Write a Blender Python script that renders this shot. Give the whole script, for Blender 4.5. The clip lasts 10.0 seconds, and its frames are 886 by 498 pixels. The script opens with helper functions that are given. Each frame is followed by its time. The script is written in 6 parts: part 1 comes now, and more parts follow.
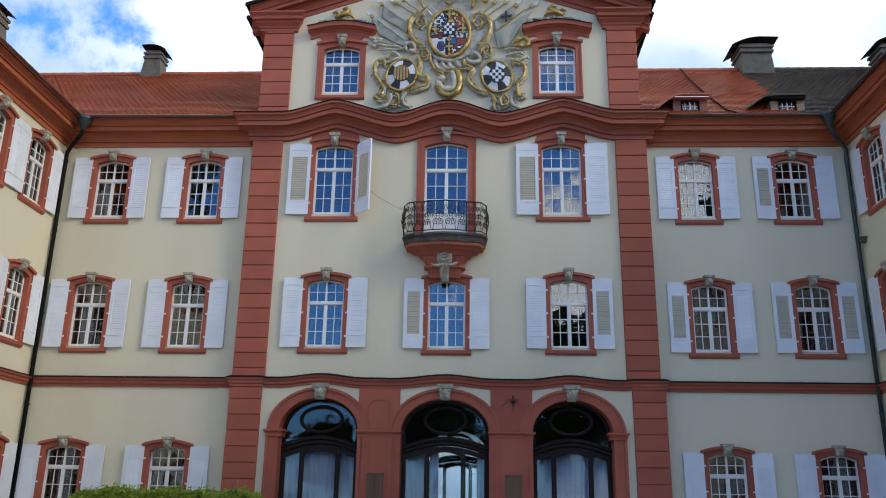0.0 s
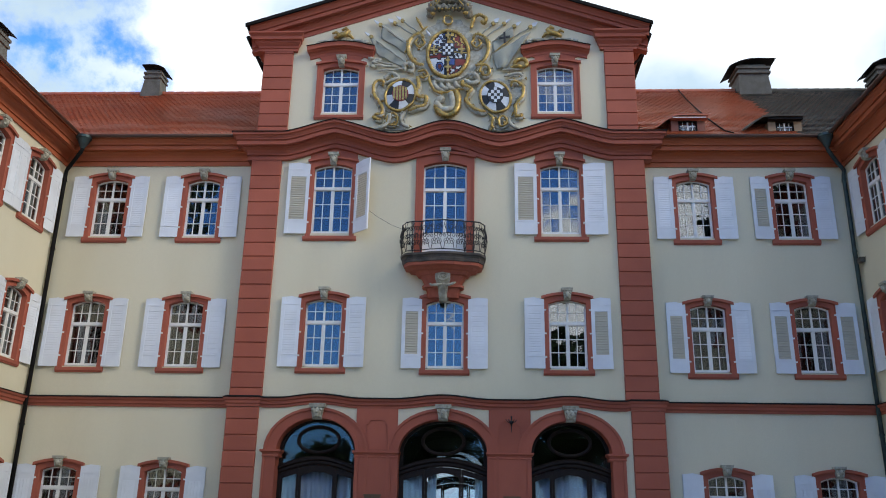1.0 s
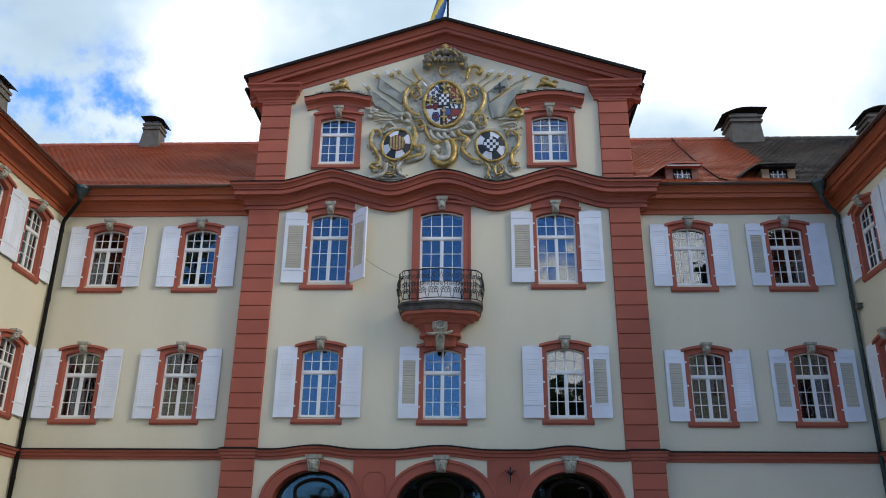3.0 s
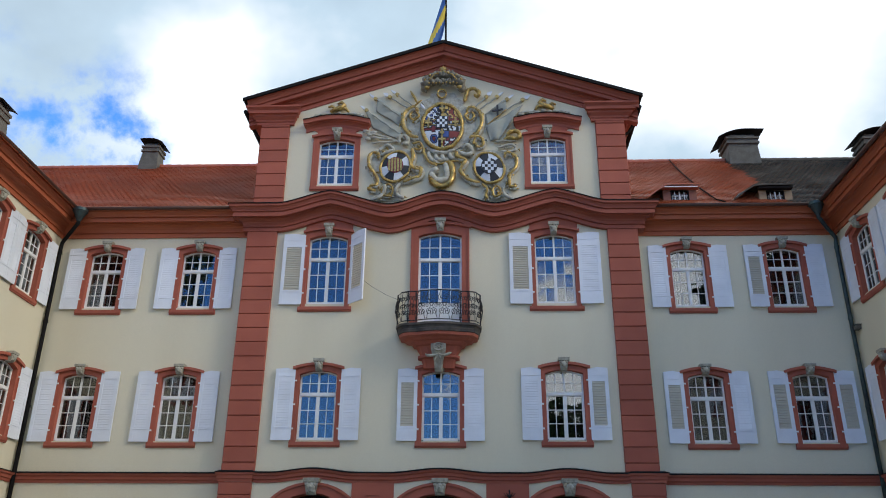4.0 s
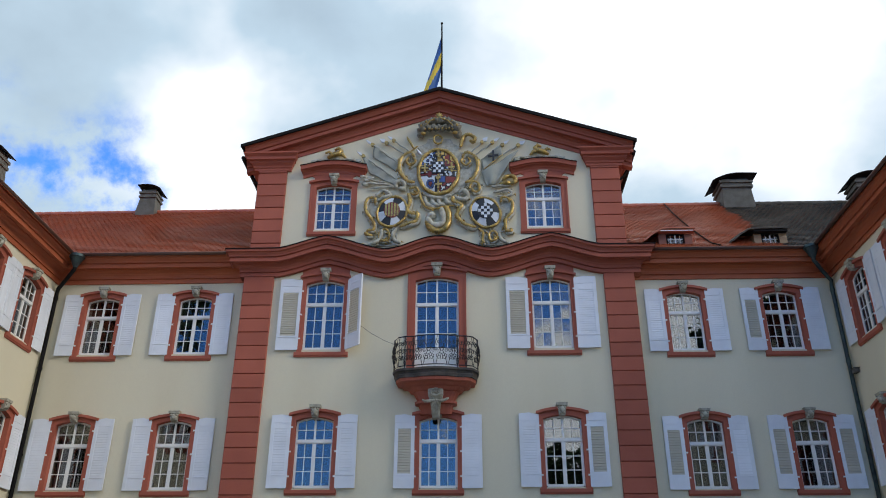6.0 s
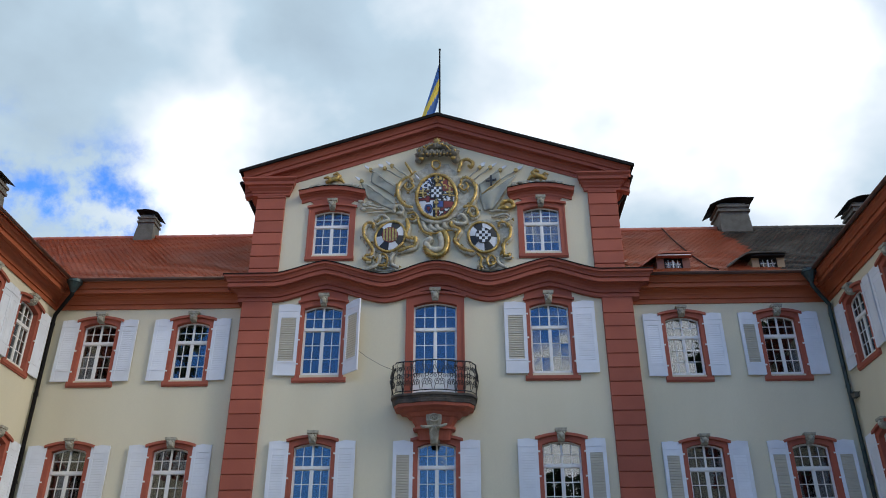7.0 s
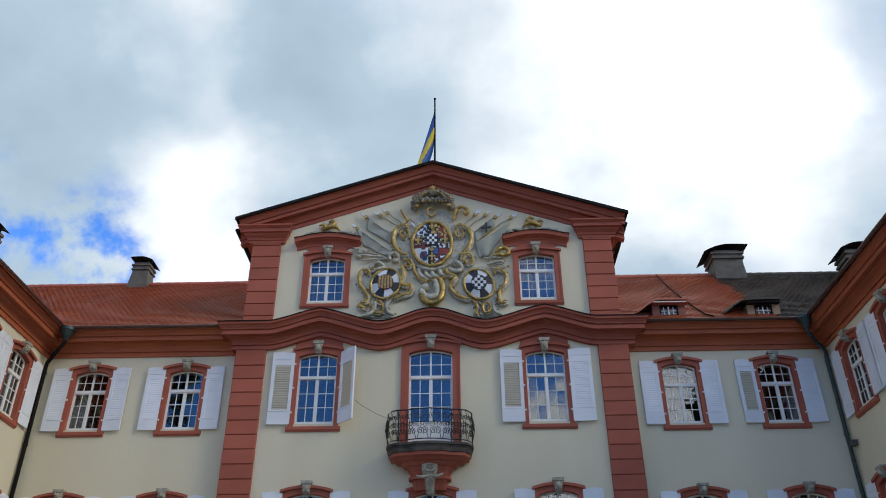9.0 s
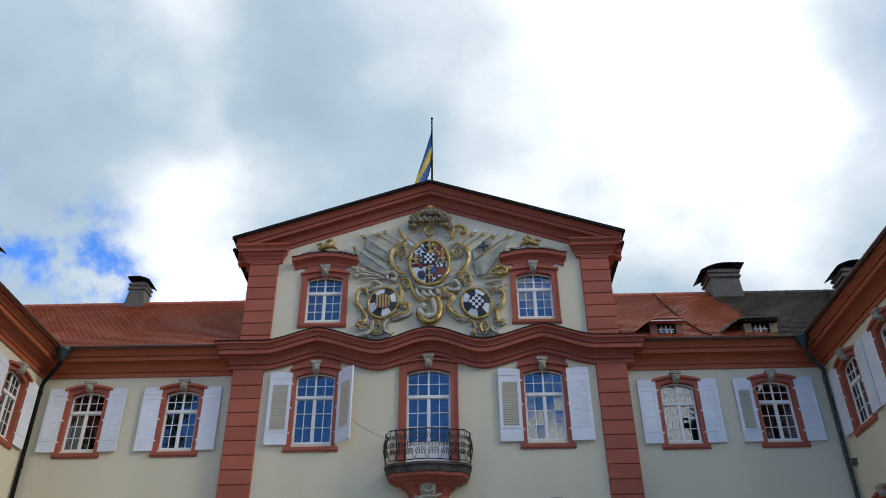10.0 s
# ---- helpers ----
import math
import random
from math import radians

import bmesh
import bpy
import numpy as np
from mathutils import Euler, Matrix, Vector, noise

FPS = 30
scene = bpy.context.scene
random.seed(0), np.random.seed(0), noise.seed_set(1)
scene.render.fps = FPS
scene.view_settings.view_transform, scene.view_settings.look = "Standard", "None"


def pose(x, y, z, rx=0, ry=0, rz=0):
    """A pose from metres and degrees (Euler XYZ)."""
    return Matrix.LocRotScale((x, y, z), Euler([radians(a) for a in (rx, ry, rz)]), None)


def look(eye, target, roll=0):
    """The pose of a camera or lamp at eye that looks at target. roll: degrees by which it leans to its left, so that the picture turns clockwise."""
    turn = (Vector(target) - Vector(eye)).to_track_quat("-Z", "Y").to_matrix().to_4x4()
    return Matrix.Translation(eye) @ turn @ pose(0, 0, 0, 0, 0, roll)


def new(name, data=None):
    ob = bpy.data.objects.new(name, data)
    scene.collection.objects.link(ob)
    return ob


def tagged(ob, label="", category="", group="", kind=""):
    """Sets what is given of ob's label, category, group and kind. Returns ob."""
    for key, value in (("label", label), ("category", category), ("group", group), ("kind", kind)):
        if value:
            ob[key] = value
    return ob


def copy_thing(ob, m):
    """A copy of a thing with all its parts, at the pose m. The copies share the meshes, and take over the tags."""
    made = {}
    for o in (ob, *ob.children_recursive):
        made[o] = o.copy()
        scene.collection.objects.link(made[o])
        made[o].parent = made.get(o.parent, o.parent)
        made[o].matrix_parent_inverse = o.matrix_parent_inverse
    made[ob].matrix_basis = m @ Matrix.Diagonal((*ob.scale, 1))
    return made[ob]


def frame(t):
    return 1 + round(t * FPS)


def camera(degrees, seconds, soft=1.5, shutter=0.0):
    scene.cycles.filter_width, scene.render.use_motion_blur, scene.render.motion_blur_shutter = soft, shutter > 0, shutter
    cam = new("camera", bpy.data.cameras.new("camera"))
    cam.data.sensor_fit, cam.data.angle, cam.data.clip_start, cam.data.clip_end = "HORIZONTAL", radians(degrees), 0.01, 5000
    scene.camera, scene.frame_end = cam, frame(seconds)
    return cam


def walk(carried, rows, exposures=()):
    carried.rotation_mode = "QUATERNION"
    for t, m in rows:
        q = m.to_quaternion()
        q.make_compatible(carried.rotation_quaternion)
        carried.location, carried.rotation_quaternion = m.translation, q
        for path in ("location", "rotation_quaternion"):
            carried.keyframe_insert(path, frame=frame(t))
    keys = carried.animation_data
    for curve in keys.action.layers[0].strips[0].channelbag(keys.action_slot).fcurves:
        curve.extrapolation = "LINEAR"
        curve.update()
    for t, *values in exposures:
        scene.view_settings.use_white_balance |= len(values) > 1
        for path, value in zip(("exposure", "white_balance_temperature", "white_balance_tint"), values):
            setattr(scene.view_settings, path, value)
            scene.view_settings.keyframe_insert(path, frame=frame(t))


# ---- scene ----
cam = camera(56.7, 10.0, soft=1.0)
PATH = [
    (0, (0.906, -22.352, 1.905), (0.818, -20.441, 2.488), 0.9),
    (0.5, (0.911, -22.343, 1.902), (0.825, -20.438, 2.507), 1.0),
    (1, (0.915, -22.333, 1.906), (0.83, -20.436, 2.535), 1.0),
    (1.5, (0.914, -22.334, 1.902), (0.83, -20.447, 2.559), 1.0),
    (2, (0.916, -22.33, 1.906), (0.834, -20.452, 2.591), 0.9),
    (2.5, (0.916, -22.325, 1.908), (0.836, -20.458, 2.621), 0.7),
    (4, (0.914, -22.333, 1.907), (0.841, -20.496, 2.695), 0.5),
    (4.5, (0.91, -22.342, 1.911), (0.84, -20.515, 2.722), 0.3),
    (5, (0.907, -22.357, 1.913), (0.839, -20.541, 2.748), 0.2),
    (5.5, (0.903, -22.367, 1.916), (0.838, -20.562, 2.775), 0.2),
    (7, (0.897, -22.381, 1.928), (0.84, -20.616, 2.865), 0.0),
    (7.5, (0.893, -22.383, 1.931), (0.839, -20.631, 2.894), -0.1),
    (8, (0.884, -22.386, 1.933), (0.835, -20.648, 2.921), -0.2),
    (8.5, (0.868, -22.394, 1.936), (0.823, -20.669, 2.948), -0.2),
    (9, (0.845, -22.402, 1.939), (0.805, -20.691, 2.975), -0.3),
    (9.5, (0.819, -22.414, 1.941), (0.784, -20.716, 2.998), -0.5),
    (10, (0.793, -22.43, 1.943), (0.764, -20.743, 3.017), -0.6),
]
walk(cam, [(t, look(e, g, r)) for t, e, g, r in PATH], [(0.0, 0.04), (2.5, -0.04), (5.0, -0.14), (7.5, -0.28), (10.0, -0.38)])


# ---- world and light ----
def build_world():
    w = bpy.data.worlds.new("sky")
    scene.world = w
    w.use_nodes = True
    nt = w.node_tree
    nt.nodes.clear()
    N, L = nt.nodes.new, nt.links.new
    tc = N("ShaderNodeTexCoord")
    sky = N("ShaderNodeTexSky")
    sky.sky_type, sky.sun_disc = "NISHITA", False
    sky.sun_elevation, sky.sun_rotation = radians(28), radians(115)
    sky.air_density, sky.dust_density, sky.ozone_density = 1.0, 0.4, 2.5
    skyb = N("ShaderNodeVectorMath")
    skyb.operation = "MULTIPLY"
    skyb.inputs[1].default_value = SKY_BLUE
    L(sky.outputs[0], skyb.inputs[0])
    # flatten directions on a cloud deck
    sep = N("ShaderNodeSeparateXYZ")
    L(tc.outputs["Generated"], sep.inputs[0])

    def math_node(op, a, b=None, clamp=False, c=None):
        n = N("ShaderNodeMath")
        n.operation, n.use_clamp = op, clamp
        for i, v in enumerate((a, b, c)):
            if v is None:
                continue
            if isinstance(v, (int, float)):
                n.inputs[i].default_value = v
            else:
                L(v, n.inputs[i])
        return n.outputs[0]

    def noise_node(vec, scale, detail, rough, offset):
        mp = N("ShaderNodeMapping")
        mp.inputs["Location"].default_value = offset
        L(vec, mp.inputs[0])
        n = N("ShaderNodeTexNoise")
        n.inputs["Scale"].default_value, n.inputs["Detail"].default_value = scale, detail
        n.inputs["Roughness"].default_value = rough
        L(mp.outputs[0], n.inputs["Vector"])
        return n.outputs["Fac"]

    zz = math_node("ADD", math_node("MAXIMUM", sep.outputs[2], 0.0), 0.25)
    comb = N("ShaderNodeCombineXYZ")
    L(math_node("DIVIDE", sep.outputs[0], zz), comb.inputs[0])
    L(math_node("DIVIDE", sep.outputs[1], zz), comb.inputs[1])
    deck = comb.outputs[0]
    n_big = noise_node(deck, 1.3, 8, 0.55, (3.1, 0.4, 0))
    n_grey = noise_node(deck, 1.1, 6, 0.5, (CLOUD_SHIFT[0], CLOUD_SHIFT[1], 2.0))
    n_hole = noise_node(deck, 4.6, 9, 0.6, (0.7, 5.2, 1.0))
    # directions, frayed by noise, for the breaks and masses of the deck
    fray = N("ShaderNodeTexNoise")
    fray.inputs["Scale"].default_value, fray.inputs["Detail"].default_value, fray.inputs["Roughness"].default_value = 4.0, 5, 0.5
    L(tc.outputs["Generated"], fray.inputs["Vector"])
    off = N("ShaderNodeVectorMath")
    off.operation = "MULTIPLY_ADD"
    L(fray.outputs["Color"], off.inputs[0])
    off.inputs[1].default_value, off.inputs[2].default_value = (0.34, 0.34, 0.34), (-0.17, -0.17, -0.17)
    ways = N("ShaderNodeVectorMath")
    L(tc.outputs["Generated"], ways.inputs[0])
    L(off.outputs[0], ways.inputs[1])

    def near(direction, size):
        d = N("ShaderNodeVectorMath")
        d.operation = "DISTANCE"
        L(ways.outputs[0], d.inputs[0])
        d.inputs[1].default_value = Vector(direction).normalized()
        r = N("ShaderNodeMapRange")
        r.interpolation_type = "SMOOTHSTEP"
        r.inputs["From Min"].default_value, r.inputs["From Max"].default_value = size, 0.0
        L(d.outputs["Value"], r.inputs[0])
        return r.outputs[0]

    cover = math_node("ADD", n_big, 0.34)
    wisps = math_node("MULTIPLY_ADD", noise_node(tc.outputs["Generated"], 17.0, 8, 0.6, (2.0, 0.3, 4.1)), 6.5, False, -2.5)
    broad = math_node("MULTIPLY_ADD", n_hole, 3.2, False, -0.95)
    for direction, size, depth in GAPS:
        cut = math_node("MULTIPLY", math_node("MULTIPLY", near(direction, size), depth), wisps if direction[1] > 0 else broad)
        cover = math_node("SUBTRACT", cover, cut)
    for direction, size, amount in MASSES:
        n_grey = math_node("ADD", n_grey, math_node("MULTIPLY", math_node("MULTIPLY", near(direction, size), amount), math_node("ADD", n_hole, 0.5)))
    m = N("ShaderNodeMapRange")
    m.interpolation_type = "SMOOTHSTEP"
    m.inputs["From Min"].default_value, m.inputs["From Max"].default_value = 0.10, 0.84
    L(cover, m.inputs[0])
    ramp = N("ShaderNodeValToRGB")
    cr = ramp.color_ramp
    cr.elements[0].position, cr.elements[0].color = 0.26, (2.50, 2.60, 2.70, 1)
    cr.elements.new(0.40).color = (1.40, 1.50, 1.60, 1)
    cr.elements[-1].position, cr.elements[-1].color = 0.74, (0.52, 0.67, 0.81, 1)
    e = cr.elements.new(0.56)
    e.color = (0.70, 0.90, 1.07, 1)
    cr.elements.new(0.46).color = (1.08, 1.20, 1.32, 1)
    n_grey = math_node("ADD", math_node("MULTIPLY_ADD", n_grey, 1.2, False, -0.10), math_node("MULTIPLY_ADD", n_hole, 0.16, False, -0.08))
    L(n_grey, ramp.inputs[0])
    cb = N("ShaderNodeVectorMath")
    cb.operation = "SCALE"
    cb.inputs["Scale"].default_value = CLOUD_LIGHT
    L(ramp.outputs[0], cb.inputs[0])
    mix = N("ShaderNodeMix")
    mix.data_type = "RGBA"
    L(m.outputs[0], mix.inputs["Factor"])
    L(skyb.outputs[0], mix.inputs["A"])
    L(cb.outputs[0], mix.inputs["B"])
    bg = N("ShaderNodeBackground")
    bg.inputs["Strength"].default_value = 1.0
    L(mix.outputs["Result"], bg.inputs["Color"])
    out = N("ShaderNodeOutputWorld")
    L(bg.outputs[0], out.inputs[0])


SKY_BLUE = (0.115, 0.22, 0.38)
CLOUD_LIGHT = 0.9
CLOUD_SHIFT = (0.0, 0.0)
# breaks in the cloud (direction, width, depth)
GAPS = [((-0.475, 0.735, 0.497), 0.16, 0.36), ((-0.41, 0.775, 0.485), 0.13, 0.27), ((-0.49, 0.755, 0.44), 0.12, 0.26), ((-0.26, -0.90, 0.36), 0.66, 3.4), ((-0.16, -0.95, 0.2), 0.40, 2.3), ((0.15, -0.935, 0.305), 0.13, -2.2), ((0.13, -0.965, 0.22), 0.13, -2.2)]
# grey and bright masses of the cloud deck (direction, width, grey if above zero)
MASSES = [((-0.236, 0.704, 0.67), 0.42, 0.06), ((-0.071, 0.73, 0.68), 0.34, 0.04), ((0.03, 0.687, 0.726), 0.26, 0.04), ((-0.45, 0.684, 0.574), 0.28, 0.03),
          ((-0.30, 0.785, 0.54), 0.26, -0.30), ((0.22, 0.70, 0.67), 0.40, -0.22), ((-0.34, 0.644, 0.73), 0.16, -0.20), ((0.37, 0.72, 0.58), 0.24, -0.08),
          ((0.23, 0.82, 0.53), 0.24, 0.17), ((0.46, 0.68, 0.58), 0.24, 0.09), ((0.27, 0.645, 0.72), 0.14, 0.14), ((0.14, -0.92, 0.34), 0.25, -0.55), ((0.14, -0.965, 0.22), 0.20, -0.45)]
build_world()
sun = new("sun", bpy.data.lights.new("sun", "SUN"))
sun.data.energy, sun.data.angle, sun.data.color = 1.6, radians(20), (1.0, 0.92, 0.79)
sun.matrix_world = look((24, -11, 13.8), (0, 0, 0))


# ---- materials ----
def material(name, color, rough=0.7, spread=0.12, scale=1.2, grain=40.0, bump=0.15, metal=0.0, hue=None, island=0.0, per_object=0.0, streak=0.0):
    """Painted, stone or metal surface: two sizes of mottling, grain relief, optional drift towards a second colour."""
    m = bpy.data.materials.new(name)
    m.use_nodes = True
    nt = m.node_tree
    N, L = nt.nodes.new, nt.links.new
    b = nt.nodes["Principled BSDF"]
    tc = N("ShaderNodeTexCoord")
    n1 = N("ShaderNodeTexNoise")
    n1.inputs["Scale"].default_value, n1.inputs["Detail"].default_value = scale, 6
    n2 = N("ShaderNodeTexNoise")
    n2.inputs["Scale"].default_value, n2.inputs["Detail"].default_value = grain, 4
    mp = N("ShaderNodeMapping")
    mp.inputs["Scale"].default_value = (1, 1, 0.18 if streak else 1)
    geo = N("ShaderNodeNewGeometry")
    L(geo.outputs["Position"], mp.inputs[0])
    L(mp.outputs[0], n1.inputs["Vector"])
    L(geo.outputs["Position"], n2.inputs["Vector"])
    second = hue or tuple(c * 0.55 for c in color)
    mix = N("ShaderNodeMix")
    mix.data_type = "RGBA"
    mix.inputs["A"].default_value, mix.inputs["B"].default_value = (*color, 1), (*second, 1)
    r = N("ShaderNodeMapRange")
    r.inputs["From Min"].default_value, r.inputs["From Max"].default_value = 0.35, 0.75
    r.inputs["To Min"].default_value, r.inputs["To Max"].default_value = 0.0, min(1.0, spread * 3.0)
    L(n1.outputs["Fac"], r.inputs[0])
    L(r.outputs[0], mix.inputs["Factor"])
    val = N("ShaderNodeMapRange")
    val.inputs["To Min"].default_value, val.inputs["To Max"].default_value = 1 - spread * 0.9, 1 + spread * 0.9
    L(n2.outputs["Fac"], val.inputs[0])
    last = val.outputs[0]
    for amount, node, socket in ((island, geo, "Random Per Island"), (per_object, None, "Random")):
        if amount:
            if node is None:
                node = N("ShaderNodeObjectInfo")
            q = N("ShaderNodeMapRange")
            q.inputs["To Min"].default_value, q.inputs["To Max"].default_value = 1 - amount, 1 + amount
            L(node.outputs[socket], q.inputs[0])
            mul = N("ShaderNodeMath")
            mul.operation = "MULTIPLY"
            L(last, mul.inputs[0])
            L(q.outputs[0], mul.inputs[1])
            last = mul.outputs[0]
    sc = N("ShaderNodeVectorMath")
    sc.operation = "SCALE"
    L(mix.outputs["Result"], sc.inputs[0])
    L(last, sc.inputs["Scale"])
    L(sc.outputs[0], b.inputs["Base Color"])
    b.inputs["Roughness"].default_value, b.inputs["Metallic"].default_value = rough, metal
    if bump:
        bp = N("ShaderNodeBump")
        bp.inputs["Strength"].default_value, bp.inputs["Distance"].default_value = bump, 0.01
        L(n2.outputs["Fac"], bp.inputs["Height"])
        L(bp.outputs[0], b.inputs["Normal"])
    return m


def glass_material(name, mirror, tint):
    m = bpy.data.materials.new(name)
    m.use_nodes = True
    nt = m.node_tree
    nt.nodes.clear()
    N, L = nt.nodes.new, nt.links.new
    tr, gl, mx, out = N("ShaderNodeBsdfTransparent"), N("ShaderNodeBsdfGlossy"), N("ShaderNodeMixShader"), N("ShaderNodeOutputMaterial")
    tr.inputs[0].default_value = (*tint, 1)
    gl.inputs["Roughness"].default_value = 0.01
    n = N("ShaderNodeTexNoise")
    n.inputs["Scale"].default_value = 2.2
    geo = N("ShaderNodeNewGeometry")
    L(geo.outputs["Position"], n.inputs["Vector"])
    bp = N("ShaderNodeBump")
    bp.inputs["Strength"].default_value, bp.inputs["Distance"].default_value = 0.12, 0.02
    L(n.outputs["Fac"], bp.inputs["Height"])
    L(bp.outputs[0], gl.inputs["Normal"])
    mx.inputs[0].default_value = mirror
    L(tr.outputs[0], mx.inputs[1])
    L(gl.outputs[0], mx.inputs[2])
    L(mx.outputs[0], out.inputs[0])
    return m


PLASTER = material("cream_plaster", (0.70, 0.645, 0.49), 0.9, 0.13, 0.7, 60, 0.25, hue=(0.57, 0.50, 0.35), streak=1)
RED = material("red_sandstone_paint", (0.38, 0.10, 0.060), 0.75, 0.18, 1.2, 45, 0.3, hue=(0.28, 0.065, 0.039), per_object=0.10)
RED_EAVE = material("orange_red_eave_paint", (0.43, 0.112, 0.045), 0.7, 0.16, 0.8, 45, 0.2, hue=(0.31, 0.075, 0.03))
WHITE = material("white_window_paint", (0.80, 0.80, 0.78), 0.5, 0.05, 3, 60, 0.1)
SHUTTER = material("white_shutter_paint", (0.76, 0.79, 0.85), 0.6, 0.08, 2.0, 70, 0.15, per_object=0.05)
SLAT = material("beige_louvre_paint", (0.55, 0.51, 0.42), 0.7, 0.10, 2.0, 70, 0.15)
STONE = material("weathered_keystone", (0.46, 0.44, 0.36), 0.9, 0.35, 9, 50, 0.6, hue=(0.24, 0.22, 0.17))
RELIEF = material("grey_relief_paint", (0.54, 0.53, 0.46), 0.85, 0.28, 8, 40, 0.6, hue=(0.24, 0.21, 0.14))
CROWN = material("grey_crown_stucco", (0.27, 0.255, 0.21), 0.9, 0.35, 9, 50, 0.7, hue=(0.11, 0.095, 0.065))
GREY_FLAG = material("grey_banner_paint", (0.35, 0.36, 0.31), 0.75, 0.15, 3, 40, 0.2)
GOLD = material("gilding", (0.60, 0.40, 0.11), 0.32, 0.45, 14, 40, 0.6, metal=0.55, hue=(0.20, 0.145, 0.065))
BLACK = material("black_paint", (0.015, 0.016, 0.02), 0.5, 0.2, 5, 40, 0.1)
SHIELD_WHITE = material("silver_white_paint", (0.70, 0.74, 0.80), 0.5, 0.15, 5, 40, 0.1)
SHIELD_RED = material("dark_red_paint", (0.22, 0.03, 0.025), 0.6, 0.25, 6, 40, 0.1)
SHIELD_BLUE = material("blue_paint", (0.05, 0.10, 0.33), 0.6, 0.2, 6, 40, 0.1)
METAL = material("dark_gutter_metal", (0.014, 0.013, 0.013), 0.85, 0.3, 3, 30, 0.1)
METAL.node_tree.nodes["Principled BSDF"].inputs["Specular IOR Level"].default_value = 0.15
COPPER = material("weathered_copper", (0.05, 0.085, 0.085), 0.5, 0.3, 5, 30, 0.1, metal=0.5, hue=(0.03, 0.03, 0.035))
GUTTER = material("brown_gutter_metal", (0.10, 0.045, 0.03), 0.45, 0.3, 2, 30, 0.1, hue=(0.05, 0.03, 0.025))
IRON = material("black_wrought_iron", (0.02, 0.02, 0.024), 0.5, 0.3, 8, 40, 0.2, metal=0.4)
SLAB = material("dark_weathered_balcony_stone", (0.12, 0.10, 0.085), 0.9, 0.35, 3, 35, 0.5, hue=(0.03, 0.03, 0.03))
WOOD = material("dark_brown_door_wood", (0.016, 0.009, 0.007), 0.55, 0.2, 3, 30, 0.15)
WOOD.node_tree.nodes["Principled BSDF"].inputs["Specular IOR Level"].default_value = 0.2
BOARD = material("brown_wooden_board", (0.15, 0.085, 0.04), 0.6, 0.2, 3, 30, 0.2, streak=1)
CURTAIN = material("white_curtain", (0.52, 0.55, 0.60), 0.9, 0.08, 3, 40, 0.1)
NET = material("net_curtain", (0.36, 0.42, 0.52), 0.9, 0.1, 3, 40, 0.1)
DRAPE = material("dull_drape", (0.13, 0.13, 0.135), 0.9, 0.12, 3, 40, 0.1)
TILE = material("orange_clay_tile", (0.43, 0.105, 0.035), 0.40, 0.18, 0.6, 25, 0.2, hue=(0.27, 0.06, 0.035), island=0.10)
TILE.node_tree.nodes["Principled BSDF"].inputs["Specular IOR Level"].default_value = 0.7
TILE_GREY = material("old_grey_tile", (0.095, 0.08, 0.062), 0.8, 0.35, 2.0, 25, 0.4, hue=(0.045, 0.04, 0.032), island=0.3)
CHIMNEY = material("grey_chimney_render", (0.13, 0.125, 0.11), 0.9, 0.35, 3.5, 30, 0.5, hue=(0.08, 0.075, 0.06))
BRICK = material("dormer_brick_cladding", (0.27, 0.11, 0.08), 0.8, 0.2, 6, 40, 0.3)
PLANK = material("light_dormer_wood", (0.42, 0.29, 0.17), 0.7, 0.2, 4, 40, 0.3)
# near-black base: the gloom of unlit rooms is put into the colour
ROOM = material("unlit_room_dark", (0.032, 0.030, 0.029), 0.9, 0.1, 1, 20, 0.0)
GRAVEL = material("courtyard_gravel", (0.33, 0.325, 0.30), 0.95, 0.25, 0.4, 30, 0.6, hue=(0.24, 0.235, 0.21))
LEAF = material("box_hedge_leaf", (0.27, 0.34, 0.03), 0.5, 0.2, 6, 30, 0.0, hue=(0.11, 0.19, 0.015), island=0.45)
TREE_LEAF = material("tree_leaf", (0.05, 0.085, 0.02), 0.6, 0.2, 2, 30, 0.0, island=0.35)
BARK = material("bark", (0.10, 0.075, 0.05), 0.9, 0.3, 6, 30, 0.5)
FLAG_BLUE = material("blue_flag_cloth", (0.06, 0.16, 0.42), 0.8, 0.1, 3, 60, 0.1)
FLAG_YELLOW = material("yellow_flag_cloth", (0.72, 0.52, 0.06), 0.8, 0.1, 3, 60, 0.1)
GLASS = glass_material("old_window_glass", 0.12, (0.66, 0.70, 0.72))
GLASS_FAN = glass_material("fanlight_glass", 0.06, (0.6, 0.64, 0.66))
GLASS_DOOR = glass_material("door_glass", 0.04, (0.80, 0.84, 0.88))


# ---- mesh helpers ----
def part(name, bm, mat, parent=None, label="", smooth=False):
    me = bpy.data.meshes.new(name)
    bmesh.ops.recalc_face_normals(bm, faces=bm.faces[:])
    if smooth:
        for f in bm.faces:
            f.smooth = True
    bm.to_mesh(me)
    bm.free()
    for one in (mat if isinstance(mat, (list, tuple)) else [mat]):
        me.materials.append(one)
    ob = new(name, me)
    if parent is not None:
        ob.parent = parent
    if label:
        ob["label"] = label
    return ob


def thing(name, label, category, group="", kind="", at=(0, 0, 0)):
    ob = new(name)
    ob.empty_display_size = 0.2
    ob.location = at
    return tagged(ob, label, category, group, kind)


